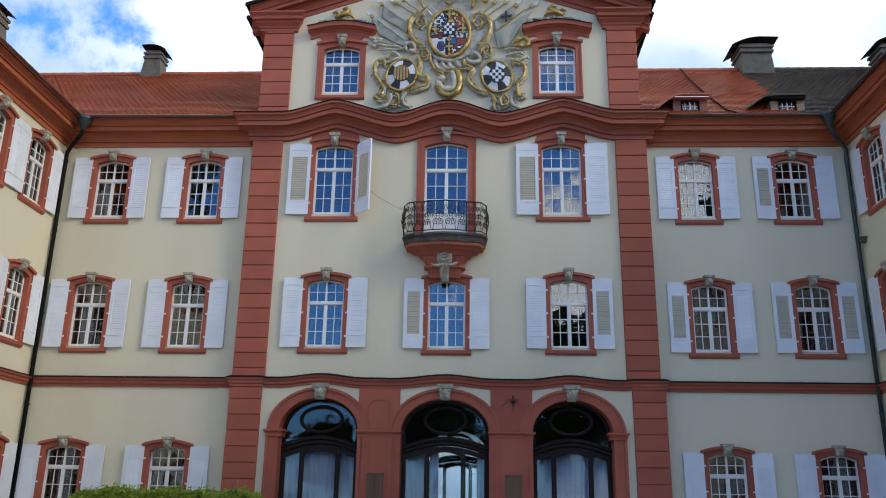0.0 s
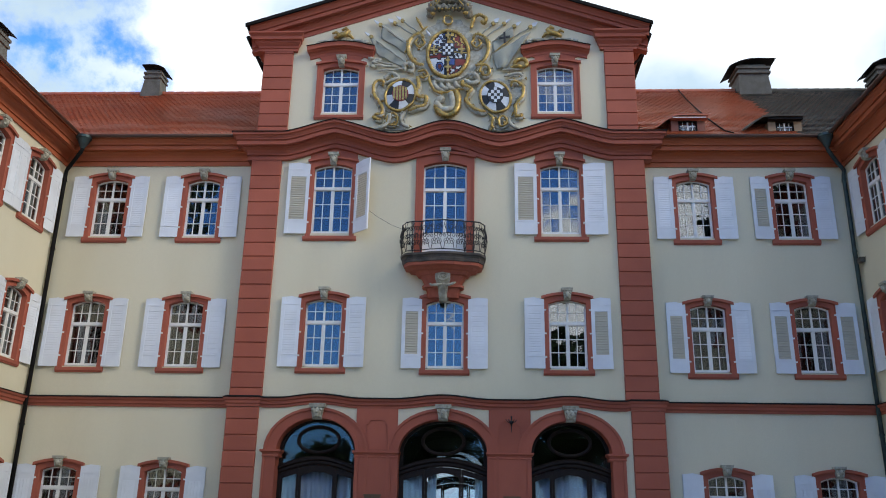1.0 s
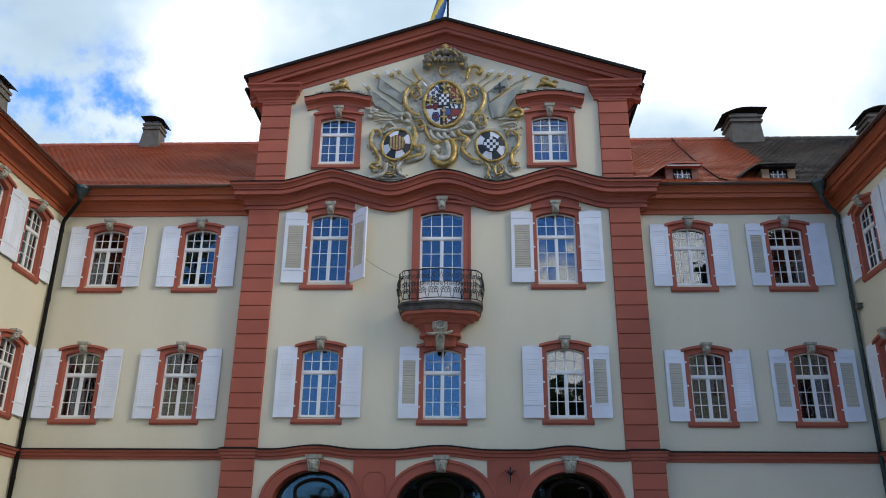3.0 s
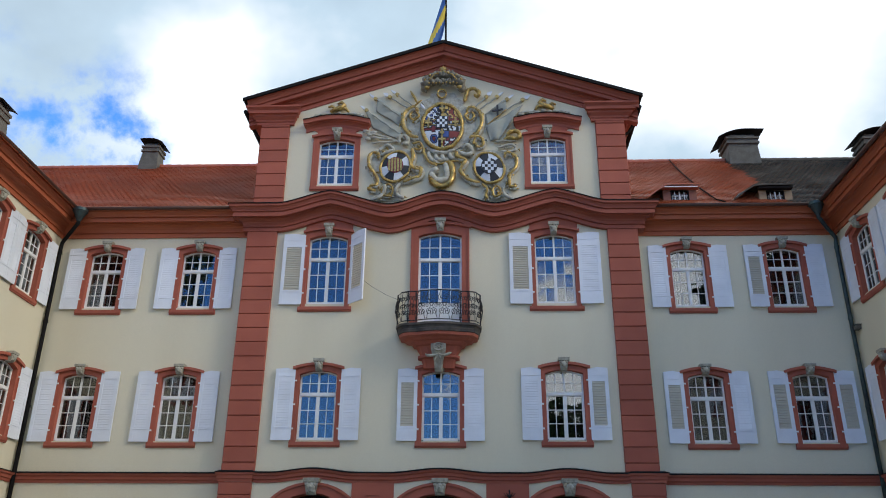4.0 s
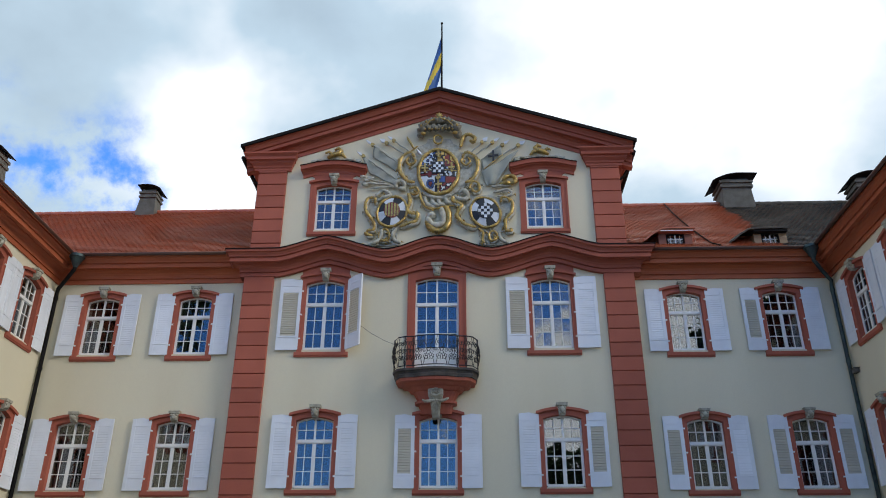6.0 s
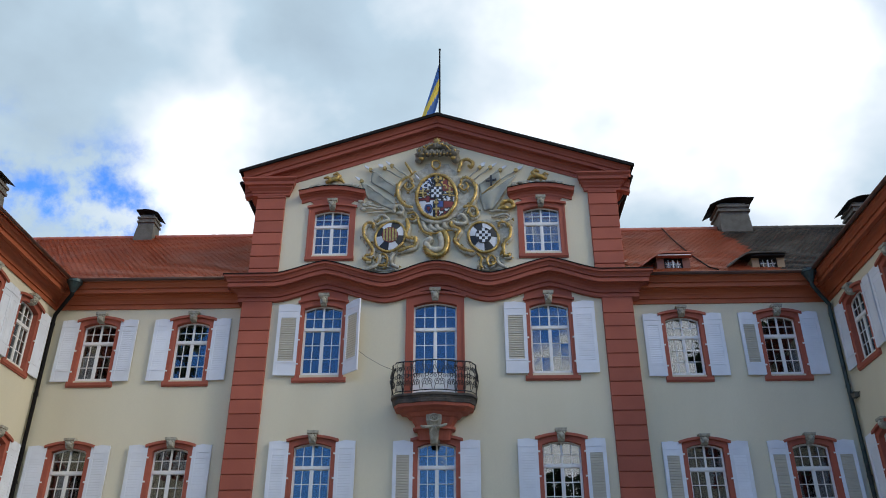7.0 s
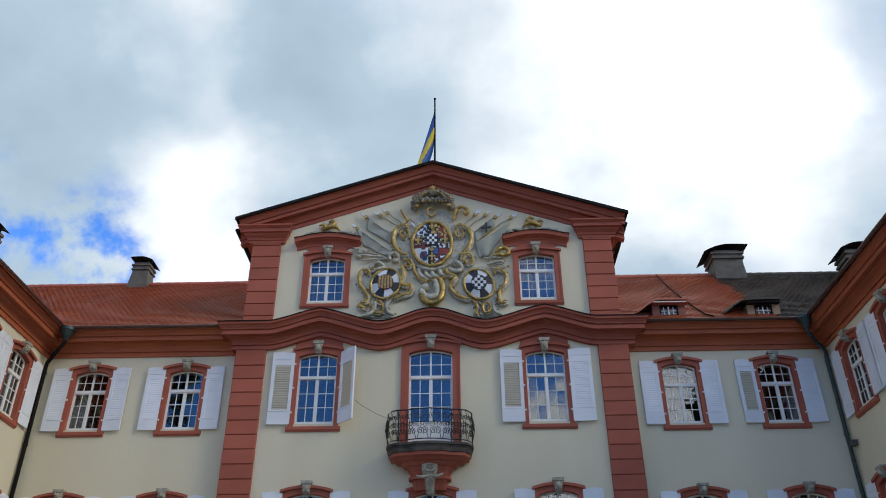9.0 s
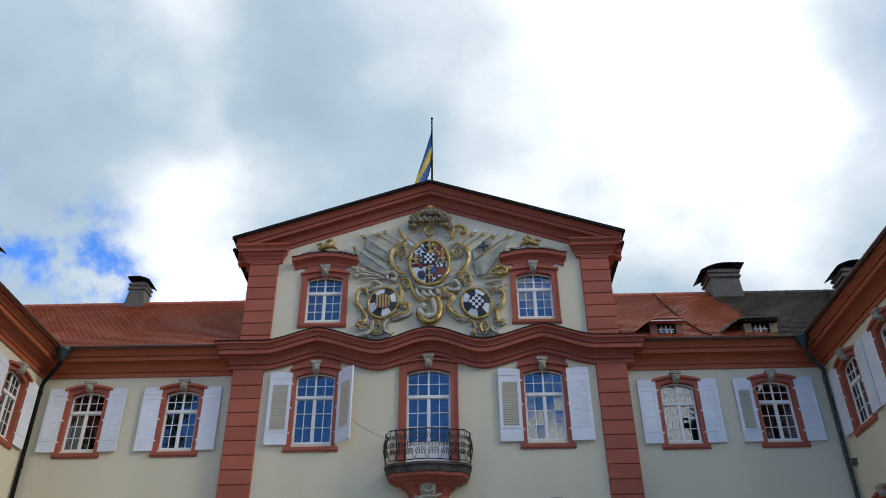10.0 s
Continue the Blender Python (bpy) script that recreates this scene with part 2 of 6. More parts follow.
def box(bm, x0, x1, y0, y1, z0, z1, mi=0):
    vs = [bm.verts.new((x, y, z)) for x in (x0, x1) for y in (y0, y1) for z in (z0, z1)]
    for ids in ((0, 1, 3, 2), (4, 6, 7, 5), (0, 4, 5, 1), (2, 3, 7, 6), (0, 2, 6, 4), (1, 5, 7, 3)):
        bm.faces.new([vs[i] for i in ids]).material_index = mi
    return vs


def prism(bm, poly, y0, y1, mi=0):
    """A polygon of (x, z) drawn out from y0 to y1."""
    a = [bm.verts.new((x, y0, z)) for x, z in poly]
    b = [bm.verts.new((x, y1, z)) for x, z in poly]
    n = len(poly)
    bm.faces.new(a).material_index = mi
    bm.faces.new(b[::-1]).material_index = mi
    for i in range(n):
        bm.faces.new((a[i], b[i], b[(i + 1) % n], a[(i + 1) % n])).material_index = mi


def ring(bm, outer, inner, y0, y1, mi=0):
    """The band between two outlines with as many points, drawn out from y0 to y1; open where the outlines start and end."""
    rows = [[bm.verts.new((x, y, z)) for x, z in poly] for poly, y in ((outer, y0), (inner, y0), (inner, y1), (outer, y1))]
    n = len(outer)
    for i in range(n - 1):
        for a, b in ((0, 1), (1, 2), (2, 3), (3, 0)):
            bm.faces.new((rows[a][i], rows[a][i + 1], rows[b][i + 1], rows[b][i])).material_index = mi
    for i in (0, n - 1):
        bm.faces.new([r[i] for r in rows]).material_index = mi


def arch(w, h, rise, z0=0.0, n=10, cx=0.0):
    """Outline of an opening with a flat-arched head, from the bottom left round to the bottom right."""
    pts = [(cx - w / 2, z0)]
    for i in range(n + 1):
        s = -1 + 2 * i / n
        pts.append((cx + s * w / 2, h + rise * (1 - s * s)))
    return pts + [(cx + w / 2, z0)]


def round_arch(w, spring, z0, rise, cx=0.0, n=20):
    pts = [(cx - w / 2, z0)]
    for i in range(n + 1):
        a = math.pi * (1 - i / n)
        pts.append((cx + math.cos(a) * w / 2, spring + math.sin(a) * rise))
    return pts + [(cx + w / 2, z0)]


def wall_with_holes(name, outer, holes, y0, y1, mat, parent=None):
    """A wall sheet of (x, z) outline with openings cut through it, y0 to y1 thick."""
    bm = bmesh.new()
    edges = []
    for loop in [outer] + holes:
        vs = [bm.verts.new((x, y0, z)) for x, z in loop]
        edges += [bm.edges.new((vs[i], vs[(i + 1) % len(vs)])) for i in range(len(vs))]
    bmesh.ops.triangle_fill(bm, use_beauty=True, use_dissolve=False, edges=edges, normal=(0, -1, 0))
    r = bmesh.ops.extrude_face_region(bm, geom=bm.faces[:])
    bmesh.ops.translate(bm, vec=(0, y1 - y0, 0), verts=[v for v in r["geom"] if isinstance(v, bmesh.types.BMVert)])
    return part(name, bm, mat, parent)


def moulding(bm, profile, path, mi=0):
    """A profile of (out, up) carried along path points (x, y, z, nx, ny): out runs along the (nx, ny) there."""
    rows = [[bm.verts.new((x + nx * o, y + ny * o, z + u)) for o, u in profile] for x, y, z, nx, ny in path]
    n = len(profile)
    for a, b in zip(rows, rows[1:]):
        for i in range(n):
            bm.faces.new((a[i], b[i], b[(i + 1) % n], a[(i + 1) % n])).material_index = mi
    bm.faces.new(rows[0]).material_index = mi
    bm.faces.new(rows[-1][::-1]).material_index = mi


def tube(bm, pts, r, n=6, mi=0):
    """A round bar through points; r is one radius or one for each point."""
    pts = [Vector(p) for p in pts]
    rows = []
    for i, p in enumerate(pts):
        d = (pts[min(i + 1, len(pts) - 1)] - pts[max(i - 1, 0)]).normalized()
        a = d.orthogonal().normalized() if abs(d.y) > 0.9 else d.cross(Vector((0, 1, 0))).normalized()
        c = d.cross(a)
        rr = r[i] if isinstance(r, (list, tuple)) else r
        rows.append([bm.verts.new(p + (a * math.cos(2 * math.pi * k / n) + c * math.sin(2 * math.pi * k / n)) * rr) for k in range(n)])
    for a, b in zip(rows, rows[1:]):
        for k in range(n):
            bm.faces.new((a[k], b[k], b[(k + 1) % n], a[(k + 1) % n])).material_index = mi
    bm.faces.new(rows[0]).material_index = mi
    bm.faces.new(rows[-1][::-1]).material_index = mi


def blob(bm, c, size, seed=0, rough=0.15, sub=2, mi=0):
    """A rounded carved lump."""
    r = bmesh.ops.create_icosphere(bm, subdivisions=sub, radius=1.0)
    for v in r["verts"]:
        k = 1 + rough * noise.noise(v.co * 1.7 + Vector((seed * 3.1, seed, 0)))
        v.co = Vector((c[0] + v.co.x * size[0] * k, c[1] + v.co.y * size[1] * k, c[2] + v.co.z * size[2] * k))
    for f in {f for v in r["verts"] for f in v.link_faces}:
        f.material_index, f.smooth = mi, True


# ---- plan ----
RY, WY = 0.06, 0.36            # wall faces of the centre block and of the wings
XL, XR = -11.74, 11.70         # faces of the two side ranges
TURN_L = Matrix.Translation((XL, 0, 0)) @ pose(0, 0, 0, 0, 0, 90)     # local x runs along world +y
TURN_R = Matrix.Translation((XR, 0, 0)) @ pose(0, 0, 0, 0, 0, -90)    # local x runs along world -y
LIFT = 0.05                   # the west eaves lie a little higher than the east ones
RANGE_END = 18.0               # how far the side ranges run out; unseen end lengthened to shade the facade


# ---- windows ----
def curtain(name, x0, x1, y, z0, z1, folds, parent, mat=CURTAIN):
    b = bmesh.new()
    n = folds * 6
    rows = [[b.verts.new((x0 + (x1 - x0) * i / n, y + dy + 0.035 * math.sin(i * 1.05 + 0.6 * math.sin(i * 0.37)), z)) for i in range(n + 1)] for z in (z0, z1) for dy in (0,)]
    for i in range(n):
        b.faces.new((rows[0][i], rows[0][i + 1], rows[1][i + 1], rows[1][i]))
    ob = part(name, b, mat, parent, smooth=True)
    sol = ob.modifiers.new("thickness", "SOLIDIFY")
    sol.thickness = 0.006
    return ob


def keystone(parent, w, z0, z1, y=-0.06, face=False):
    bm = bmesh.new()
    h = z1 - z0
    rows = []
    for k, (f, ww, d) in enumerate(((0, 0.66, 0.05), (0.12, 0.7, 0.08), (0.5, 0.85, 0.11), (0.72, 0.98, 0.10), (0.76, 1.16, 0.14), (1.0, 1.2, 0.15))):
        rows.append([bm.verts.new((s * ww * w / 2, yy, z0 + f * h)) for s, yy in ((-1, 0.03), (-1, y - d), (1, y - d), (1, 0.03))])
    for a, b in zip(rows, rows[1:]):
        for i in range(4):
            bm.faces.new((a[i], b[i], b[(i + 1) % 4], a[(i + 1) % 4]))
    bm.faces.new(rows[0]), bm.faces.new(rows[-1][::-1])
    blob(bm, (0, y - 0.10, z0 + 0.40 * h), (0.30 * w, 0.07, 0.30 * h), 3, 0.5)
    for s in (-1, 1):
        blob(bm, (s * 0.28 * w, y - 0.11, z0 + 0.60 * h), (0.16 * w, 0.05, 0.14 * h), 5 + s, 0.4, 1)
        blob(bm, (s * 0.20 * w, y - 0.09, z0 + 0.20 * h), (0.12 * w, 0.04, 0.16 * h), 8 + s, 0.4, 1)
    if face:
        blob(bm, (0, y - 0.15, z0 + 0.45 * h), (0.09 * w, 0.05, 0.10 * h), 1, 0.2, 1)
    return part("keystone", bm, STONE, parent, "carved grey stone keystone")


def shutter(parent, w, h, side, x, louvred, swing=0.0, rise=0.05, name="shutter"):
    """One leaf hinged at x; side -1 or 1 is the way it folds out; swing: degrees off the wall."""
    bm = bmesh.new()
    t, sw = 0.045, 0.10
    zb, zt = 0.20 * h, 0.82 * h
    prism(bm, [(0, 0), (sw, 0), (sw, h + rise * 0.3), (0, h)], 0, t)
    prism(bm, [(w - sw, 0), (w, 0), (w, h + rise * 0.4), (w - sw, h + rise * 0.6)], 0, t)
    prism(bm, [(sw, zt), (w - sw, zt), (w - sw, h + rise * 0.6), (w * 0.5, h + rise), (sw, h + rise * 0.3)], 0.004, t - 0.004)
    box(bm, sw, w - sw, 0.004, t - 0.004, 0, zb)
    box(bm, 0.01, w - 0.01, -0.008, 0.0, h - 0.19, h - 0.165)
    box(bm, 0.01, w - 0.01, -0.008, 0.0, zb - 0.06, zb - 0.04)
    bmesh.ops.scale(bm, vec=(side, 1, 1), verts=bm.verts)
    ob = part(name, bm, SHUTTER, parent)
    ob.location, ob.rotation_euler = (x, -0.075, 0.0), (0, 0, radians(-side * swing))
    if louvred is None:
        sl = bmesh.new()
        for k in range(4):
            x0 = sw + (w - 2 * sw) * k / 4
            box(sl, x0 + 0.002, x0 + (w - 2 * sw) / 4 - 0.002, 0.006, t - 0.006, zb, zt)
        bmesh.ops.scale(sl, vec=(side, 1, 1), verts=sl.verts)
        part("board_panel", sl, SHUTTER, ob)
    sl = bmesh.new()
    n = 0 if louvred is None else max(8, int((zt - zb) / 0.068))
    for i in range(n):
        z = zb + (zt - zb) * (i + 0.5) / n
        d = (zt - zb) / n
        if louvred:
            vs = [sl.verts.new((xx, yy, zz)) for xx in (sw, w - sw) for yy, zz in ((0.004, z - d * 0.38), (0.010, z - d * 0.53), (t - 0.008, z + d * 0.38), (t - 0.014, z + d * 0.50))]
        else:
            vs = [sl.verts.new((xx, yy, zz)) for xx in (sw, w - sw) for yy, zz in ((0.011, z - d * 0.40), (0.018, z - d * 0.56), (0.024, z + d * 0.5), (0.014, z + d * 0.5))]
        a, b = vs[:4], vs[4:]
        for k in range(4):
            sl.faces.new((a[k], b[k], b[(k + 1) % 4], a[(k + 1) % 4]))
        sl.faces.new(a), sl.faces.new(b[::-1])
    bmesh.ops.scale(sl, vec=(side, 1, 1), verts=sl.verts)
    if n:
        part("slats", sl, SLAT if louvred else SHUTTER, ob, "beige louvre slats" if louvred else "")["kind"] = "stuff"
    for z in (0.16 * h, 0.5 * h, 0.84 * h):
        hg = bmesh.new()
        box(hg, -0.05 * side if side > 0 else 0.0, 0.0 if side > 0 else 0.05, -0.012, 0.02, z - 0.02, z + 0.02)
        part("hinge", hg, WHITE, ob)
    return ob


def glazing(parent, w, h, rise, transom, rows_low=3, y=0.10, mat=GLASS, seed=0, z_panel=0.0):
    """White casements: outer frame, transom, middle post, glazing bars and single panes."""
    rnd = random.Random(seed)
    bm = bmesh.new()
    fw, pw, bw = 0.045, 0.062, 0.021
    ring(bm, arch(w, h, rise), arch(w - 2 * fw, h - fw * 0.8, rise * 0.96, fw), y, y + 0.07)
    box(bm, -w / 2 + fw, w / 2 - fw, y, y + 0.07, 0, fw)
    box(bm, -w / 2 + fw, w / 2 - fw, y - 0.025, y + 0.06, transom - 0.046, transom + 0.046)
    box(bm, -pw / 2, pw / 2, y - 0.012, y + 0.06, fw, transom - 0.046)
    head = lambda x: h - fw * 0.8 + rise * 0.96 * (1 - (2 * x / (w - 2 * fw)) ** 2)
    box(bm, -pw * 0.42, pw * 0.42, y - 0.006, y + 0.05, transom + 0.046, head(0) - 0.002)
    panes = []
    for s in (-1, 1):
        xa, xb = s * pw / 2, s * (w / 2 - fw)
        x0, x1 = min(xa, xb), max(xa, xb)
        # casement rails
        e = 0.02
        for q in ((x0, x0 + e, fw, transom - 0.046), (x1 - e, x1, fw, transom - 0.046)):
            box(bm, q[0], q[1], y + 0.004, y + 0.052, q[2], q[3])
        z0, z1 = fw, transom - 0.046
        box(bm, x0 + e, x1 - e, y + 0.004, y + 0.052, z0, z0 + e)
        box(bm, x0 + e, x1 - e, y + 0.004, y + 0.052, z1 - e, z1)
        if z_panel:
            box(bm, x0 + e, x1 - e, y + 0.012, y + 0.045, z0 + e, z_panel)
            z0 = z_panel
        xm = (x0 + x1) / 2
        box(bm, xm - bw / 2, xm + bw / 2, y + 0.012, y + 0.045, z0 + e, z1 - e)
        zs = [z0 + e + (z1 - z0 - 2 * e) * i / rows_low for i in range(rows_low + 1)]
        for z in zs[1:-1]:
            box(bm, x0 + e, xm - bw / 2, y + 0.014, y + 0.043, z - bw / 2, z + bw / 2)
            box(bm, xm + bw / 2, x1 - e, y + 0.014, y + 0.043, z - bw / 2, z + bw / 2)
        for c0, c1 in ((x0 + e, xm), (xm, x1 - e)):
            for za, zb in zip(zs, zs[1:]):
                panes.append([(c0, za), (c1, za), (c1, zb), (c0, zb)])
        # fanlight
        z0 = transom + 0.046
        zm = z0 + (head(0) - z0) * 0.47
        box(bm, xm - bw / 2, xm + bw / 2, y + 0.012, y + 0.045, z0, head(xm) + 0.004)
        xa2, xb2 = s * pw * 0.42, s * (w / 2 - fw)
        x0, x1 = min(xa2, xb2), max(xa2, xb2)
        box(bm, x0, xm - bw / 2, y + 0.014, y + 0.043, zm - bw / 2, zm + bw / 2)
        box(bm, xm + bw / 2, x1, y + 0.014, y + 0.043, zm - bw / 2, zm + bw / 2)
        for c0, c1 in ((x0, xm), (xm, x1)):
            panes.append([(c0, z0), (c1, z0), (c1, zm), (c0, zm)])
            panes.append([(c0, zm), (c1, zm), (c1, head(c1)), ((c0 + c1) / 2, head((c0 + c1) / 2)), (c0, head(c0))])
    fr = part("window_frame", bm, WHITE, parent)
    for poly in panes:
        g = bmesh.new()
        prism(g, poly, -0.002, 0.002)
        cx, cz = sum(p[0] for p in poly) / len(poly), sum(p[1] for p in poly) / len(poly)
        bmesh.ops.translate(g, vec=(-cx, 0, -cz), verts=g.verts)
        ob = part("pane", g, mat, fr)
        ob.location = (cx, y + 0.028, cz)
        ob.rotation_euler = (radians(rnd.uniform(-0.5, 0.5)), 0, radians(rnd.uniform(-0.5, 0.5)))
        ob.visible_shadow = False
    return fr


def surround(parent, w, h, rise, sw, out_edge, out_rise, foot=0.0, ears=None):
    """Red stone frame round an opening of width w: sw wide at the sides, its head up to out_edge + out_rise."""
    bm = bmesh.new()
    o, i = arch(w + 2 * sw, out_edge, out_rise, -foot), arch(w, h, rise, -foot)
    ring(bm, o, i, -0.05, 0.20)
    # raised outer fillet, projecting head
    o2 = arch(w + 2 * sw + 0.012, out_edge + 0.006, out_rise, -foot)
    ring(bm, o2, arch(w + 2 * sw - 0.09, out_edge - 0.05, out_rise, -foot), -0.075, -0.05)
    hd = [p for p in arch(w + 2 * sw + 0.10, out_edge + 0.015, out_rise)[1:-1]]
    ring(bm, hd, [(x, z - 0.075) for x, z in hd], -0.125, -0.05)
    if ears:
        prism(bm, ears, -0.035, 0.1)
    return part("surround", bm, RED, parent, "red sandstone surround")


def sill(parent, w, z0, z1, out=0.12):
    bm = bmesh.new()
    moulding(bm, [(0, z0), (out - 0.03, z0), (out - 0.025, z0 + 0.02), (out, z0 + 0.05), (out, z1), (0, z1 + 0.02)], [(-w / 2, 0.05, 0, 0, -1), (w / 2, 0.05, 0, 0, -1)])
    return part("sill", bm, RED, parent)


WINDOW_NO = [0]


def window(kind, label, shutters):
    """kind: one of the window shapes in SHAPES; shutters: two of 'louvred', 'closed', 'swung', ''."""
    s = SHAPES[kind]
    WINDOW_NO[0] += 1
    ob = thing("window_%d" % WINDOW_NO[0], label, "window", kind="structure")
    w, h, rise = s["w"], s["h"], s["rise"]
    surround(ob, w, h, rise, s["sw"], s["oe"], s["orise"], -s["sz"] - 0.14, s.get("ears"))
    sill(ob, s["sill"], s["sz"], s["sz"] + 0.14)
    glazing(ob, w, h, rise, s["tr"], seed=WINDOW_NO[0])
    if kind == "attic":
        curtain("curtain", -w / 2, w / 2, 0.36, 0.0, s["tr"] + 0.3, 8, ob, NET)
    elif kind.startswith("wing"):
        for a, c in ((-w / 2, -w / 2 + 0.26), (w / 2 - 0.20, w / 2)):
            curtain("curtain", a, c, 0.42, 0.0, h + rise, 3, ob, DRAPE)
    if s["key"]:
        keystone(ob, 0.26, *s["key"])
    for side, mode in zip((-1, 1), shutters):
        if mode:
            swing = 44 if mode == "swung" else (2.0 if side < 0 else 3.0)
            shutter(ob, s["shw"], s["shh"], side, side * s["hg"], None if kind == "wing_ground" else mode != "closed", swing).location.z = s["shz"]
    return ob


SHAPES = {
    "first": dict(w=1.05, h=1.80, rise=0.11, sw=0.145, oe=1.985, orise=0.12, tr=1.255, sill=1.39, sz=-0.215, key=(1.88, 2.22), hg=0.645, shw=0.55, shh=1.955, shz=-0.035),
    "second": dict(w=1.15, h=2.03, rise=0.12, sw=0.13, oe=2.25, orise=0.12, tr=1.405, sill=1.56, sz=-0.265, key=(2.12, 2.48), hg=0.68, shw=0.65, shh=2.19, shz=-0.06,
                   ears=[(-0.71, 2.1), (-0.5, 2.17), (0, 2.3), (0.5, 2.17), (0.71, 2.1), (0.71, 2.66), (0, 2.9), (-0.71, 2.66)]),
    "attic": dict(w=1.125, h=1.46, rise=0.11, sw=0.18, oe=1.66, orise=0.10, tr=1.0, sill=1.52, sz=-0.26, key=(1.56, 1.90)),
    "wing_second": dict(w=1.00, h=1.68, rise=0.11, sw=0.155, oe=1.85, orise=0.12, tr=1.165, sill=1.36, sz=-0.24, key=(1.78, 2.07), hg=0.62, shw=0.535, shh=1.90, shz=-0.07),
    "wing_first": dict(w=1.00, h=1.77, rise=0.11, sw=0.155, oe=1.93, orise=0.12, tr=1.21, sill=1.36, sz=-0.21, key=(1.84, 2.12), hg=0.63, shw=0.54, shh=1.95, shz=-0.05),
    "wing_ground": dict(w=1.00, h=1.78, rise=0.11, sw=0.155, oe=1.96, orise=0.12, tr=1.335, sill=1.36, sz=-0.19, key=(1.86, 2.15), hg=0.63, shw=0.54, shh=1.92, shz=-0.03),
}
W_LABEL = "white mullioned window in a red surround with white shutters"
# (shape, wall, along the wall, foot height, shutter modes)
WINDOWS = [
    ("first", "R", -3.425, 5.915, ("closed", "closed")), ("first", "R", 0.0, 5.90, ("louvred", "closed")), ("first", "R", 3.41, 5.925, ("closed", "louvred")),
    ("second", "R", -3.40, 9.83, ("louvred", "swung")), ("second", "R", 3.31, 9.82, ("louvred", "closed")),
    ("attic", "R", -3.35, 13.735, ("", "")), ("attic", "R", 3.265, 13.735, ("", "")),
    ("wing_second", "W", -10.20, 9.83, ("closed", "closed")), ("wing_second", "W", -7.37, 9.83, ("closed", "closed")),
    ("wing_first", "W", -10.345, 5.935, ("closed", "closed")), ("wing_first", "W", -7.47, 5.935, ("closed", "closed")),
    ("wing_ground", "W", -10.46, 1.27, ("closed", "closed")), ("wing_ground", "W", -7.56, 1.27, ("closed", "closed")),
    ("wing_second", "W", 7.245, 9.81, ("closed", "closed")), ("wing_second", "W", 10.05, 9.815, ("louvred", "closed")),
    ("wing_first", "W", 7.36, 5.91, ("louvred", "closed")), ("wing_first", "W", 10.23, 5.92, ("louvred", "louvred")),
    ("wing_ground", "W", 7.48, 1.27, ("closed", "closed")), ("wing_ground", "W", 10.38, 1.27, ("closed", "closed")),
]
for wall, turn_y in (("L", (-1.08, -3.20, -6.05, -8.17, -11.0, -13.1)), ("Q", (1.15, 3.52, 6.05, 8.4, 11.0, 13.4))):
    for u in turn_y:
        for kind, z in (("wing_second", 9.85 if wall == "L" else 9.80), ("wing_first", 5.93), ("wing_ground", 1.27)):
            WINDOWS.append((kind, wall, u, z, ("closed", "closed")))
FRAMES = {"R": pose(0, RY, 0), "W": pose(0, WY, 0), "L": TURN_L, "Q": TURN_R}
protos, holes = {}, {"R": [], "W": [], "L": [], "Q": []}
for kind, wall, u, z, modes in WINDOWS:
    m = FRAMES[wall] @ Matrix.Translation((u, 0, z))
    s = SHAPES[kind]
    holes[wall].append([(u + x, z + zz) for x, zz in arch(s["w"] + 0.08, s["h"] + 0.04, s["rise"], -0.03)])
    if (kind, modes) in protos:
        WINDOW_NO[0] += 1
        ob = copy_thing(protos[kind, modes], m)
        ob.name = "window_%d" % WINDOW_NO[0]
    else:
        ob = window(kind, W_LABEL if modes[0] else "white attic window in a red surround under an arched hood", modes)
        protos[kind, modes] = ob
        ob.matrix_basis = m

# ---- walls ----
ARCHES = [(-3.40, 2.12), (0.0, 2.36), (3.40, 2.12)]
SPRING = 3.63
door_holes = [round_arch(w + 0.1, SPRING, 0.05, 0.90, cx) for cx, w in ARCHES]
french = arch(1.35, 11.93, 0.13, 9.04, cx=-0.06)
gable = [(-5.80, 0.0), (5.80, 0.0), (5.80, 12.75), (5.66, 12.75), (5.66, 16.2), (4.9, 16.6), (0, 18.40), (-4.9, 16.75), (-5.80, 16.3)]
tagged(wall_with_holes("wall_centre", gable, holes["R"] + door_holes + [french], RY, RY + 0.5, PLASTER), "cream plastered centre block with gable", "wall", kind="structure")
for nm, x0, x1 in (("wall_west", XL - 0.5, -5.80), ("wall_east", 5.80, XR + 0.5)):
    hs = [h for h in holes["W"] if x0 < h[0][0] < x1]
    tagged(wall_with_holes(nm, [(x0, 0), (x1, 0), (x1, 12.8), (x0, 12.8)], hs, WY, WY + 0.5, PLASTER), "cream plastered three-storey wing wall", "wall", kind="structure")
for nm, key, u0, u1 in (("wall_range_west", "L", -RANGE_END, WY), ("wall_range_east", "Q", -WY, RANGE_END)):
    ob = wall_with_holes(nm, [(u0, 0), (u1, 0), (u1, 12.8), (u0, 12.8)], holes[key], 0, 0.5, PLASTER)
    ob.matrix_basis = FRAMES[key]
    tagged(ob, "cream plastered wall of a side range", "wall", kind="structure")


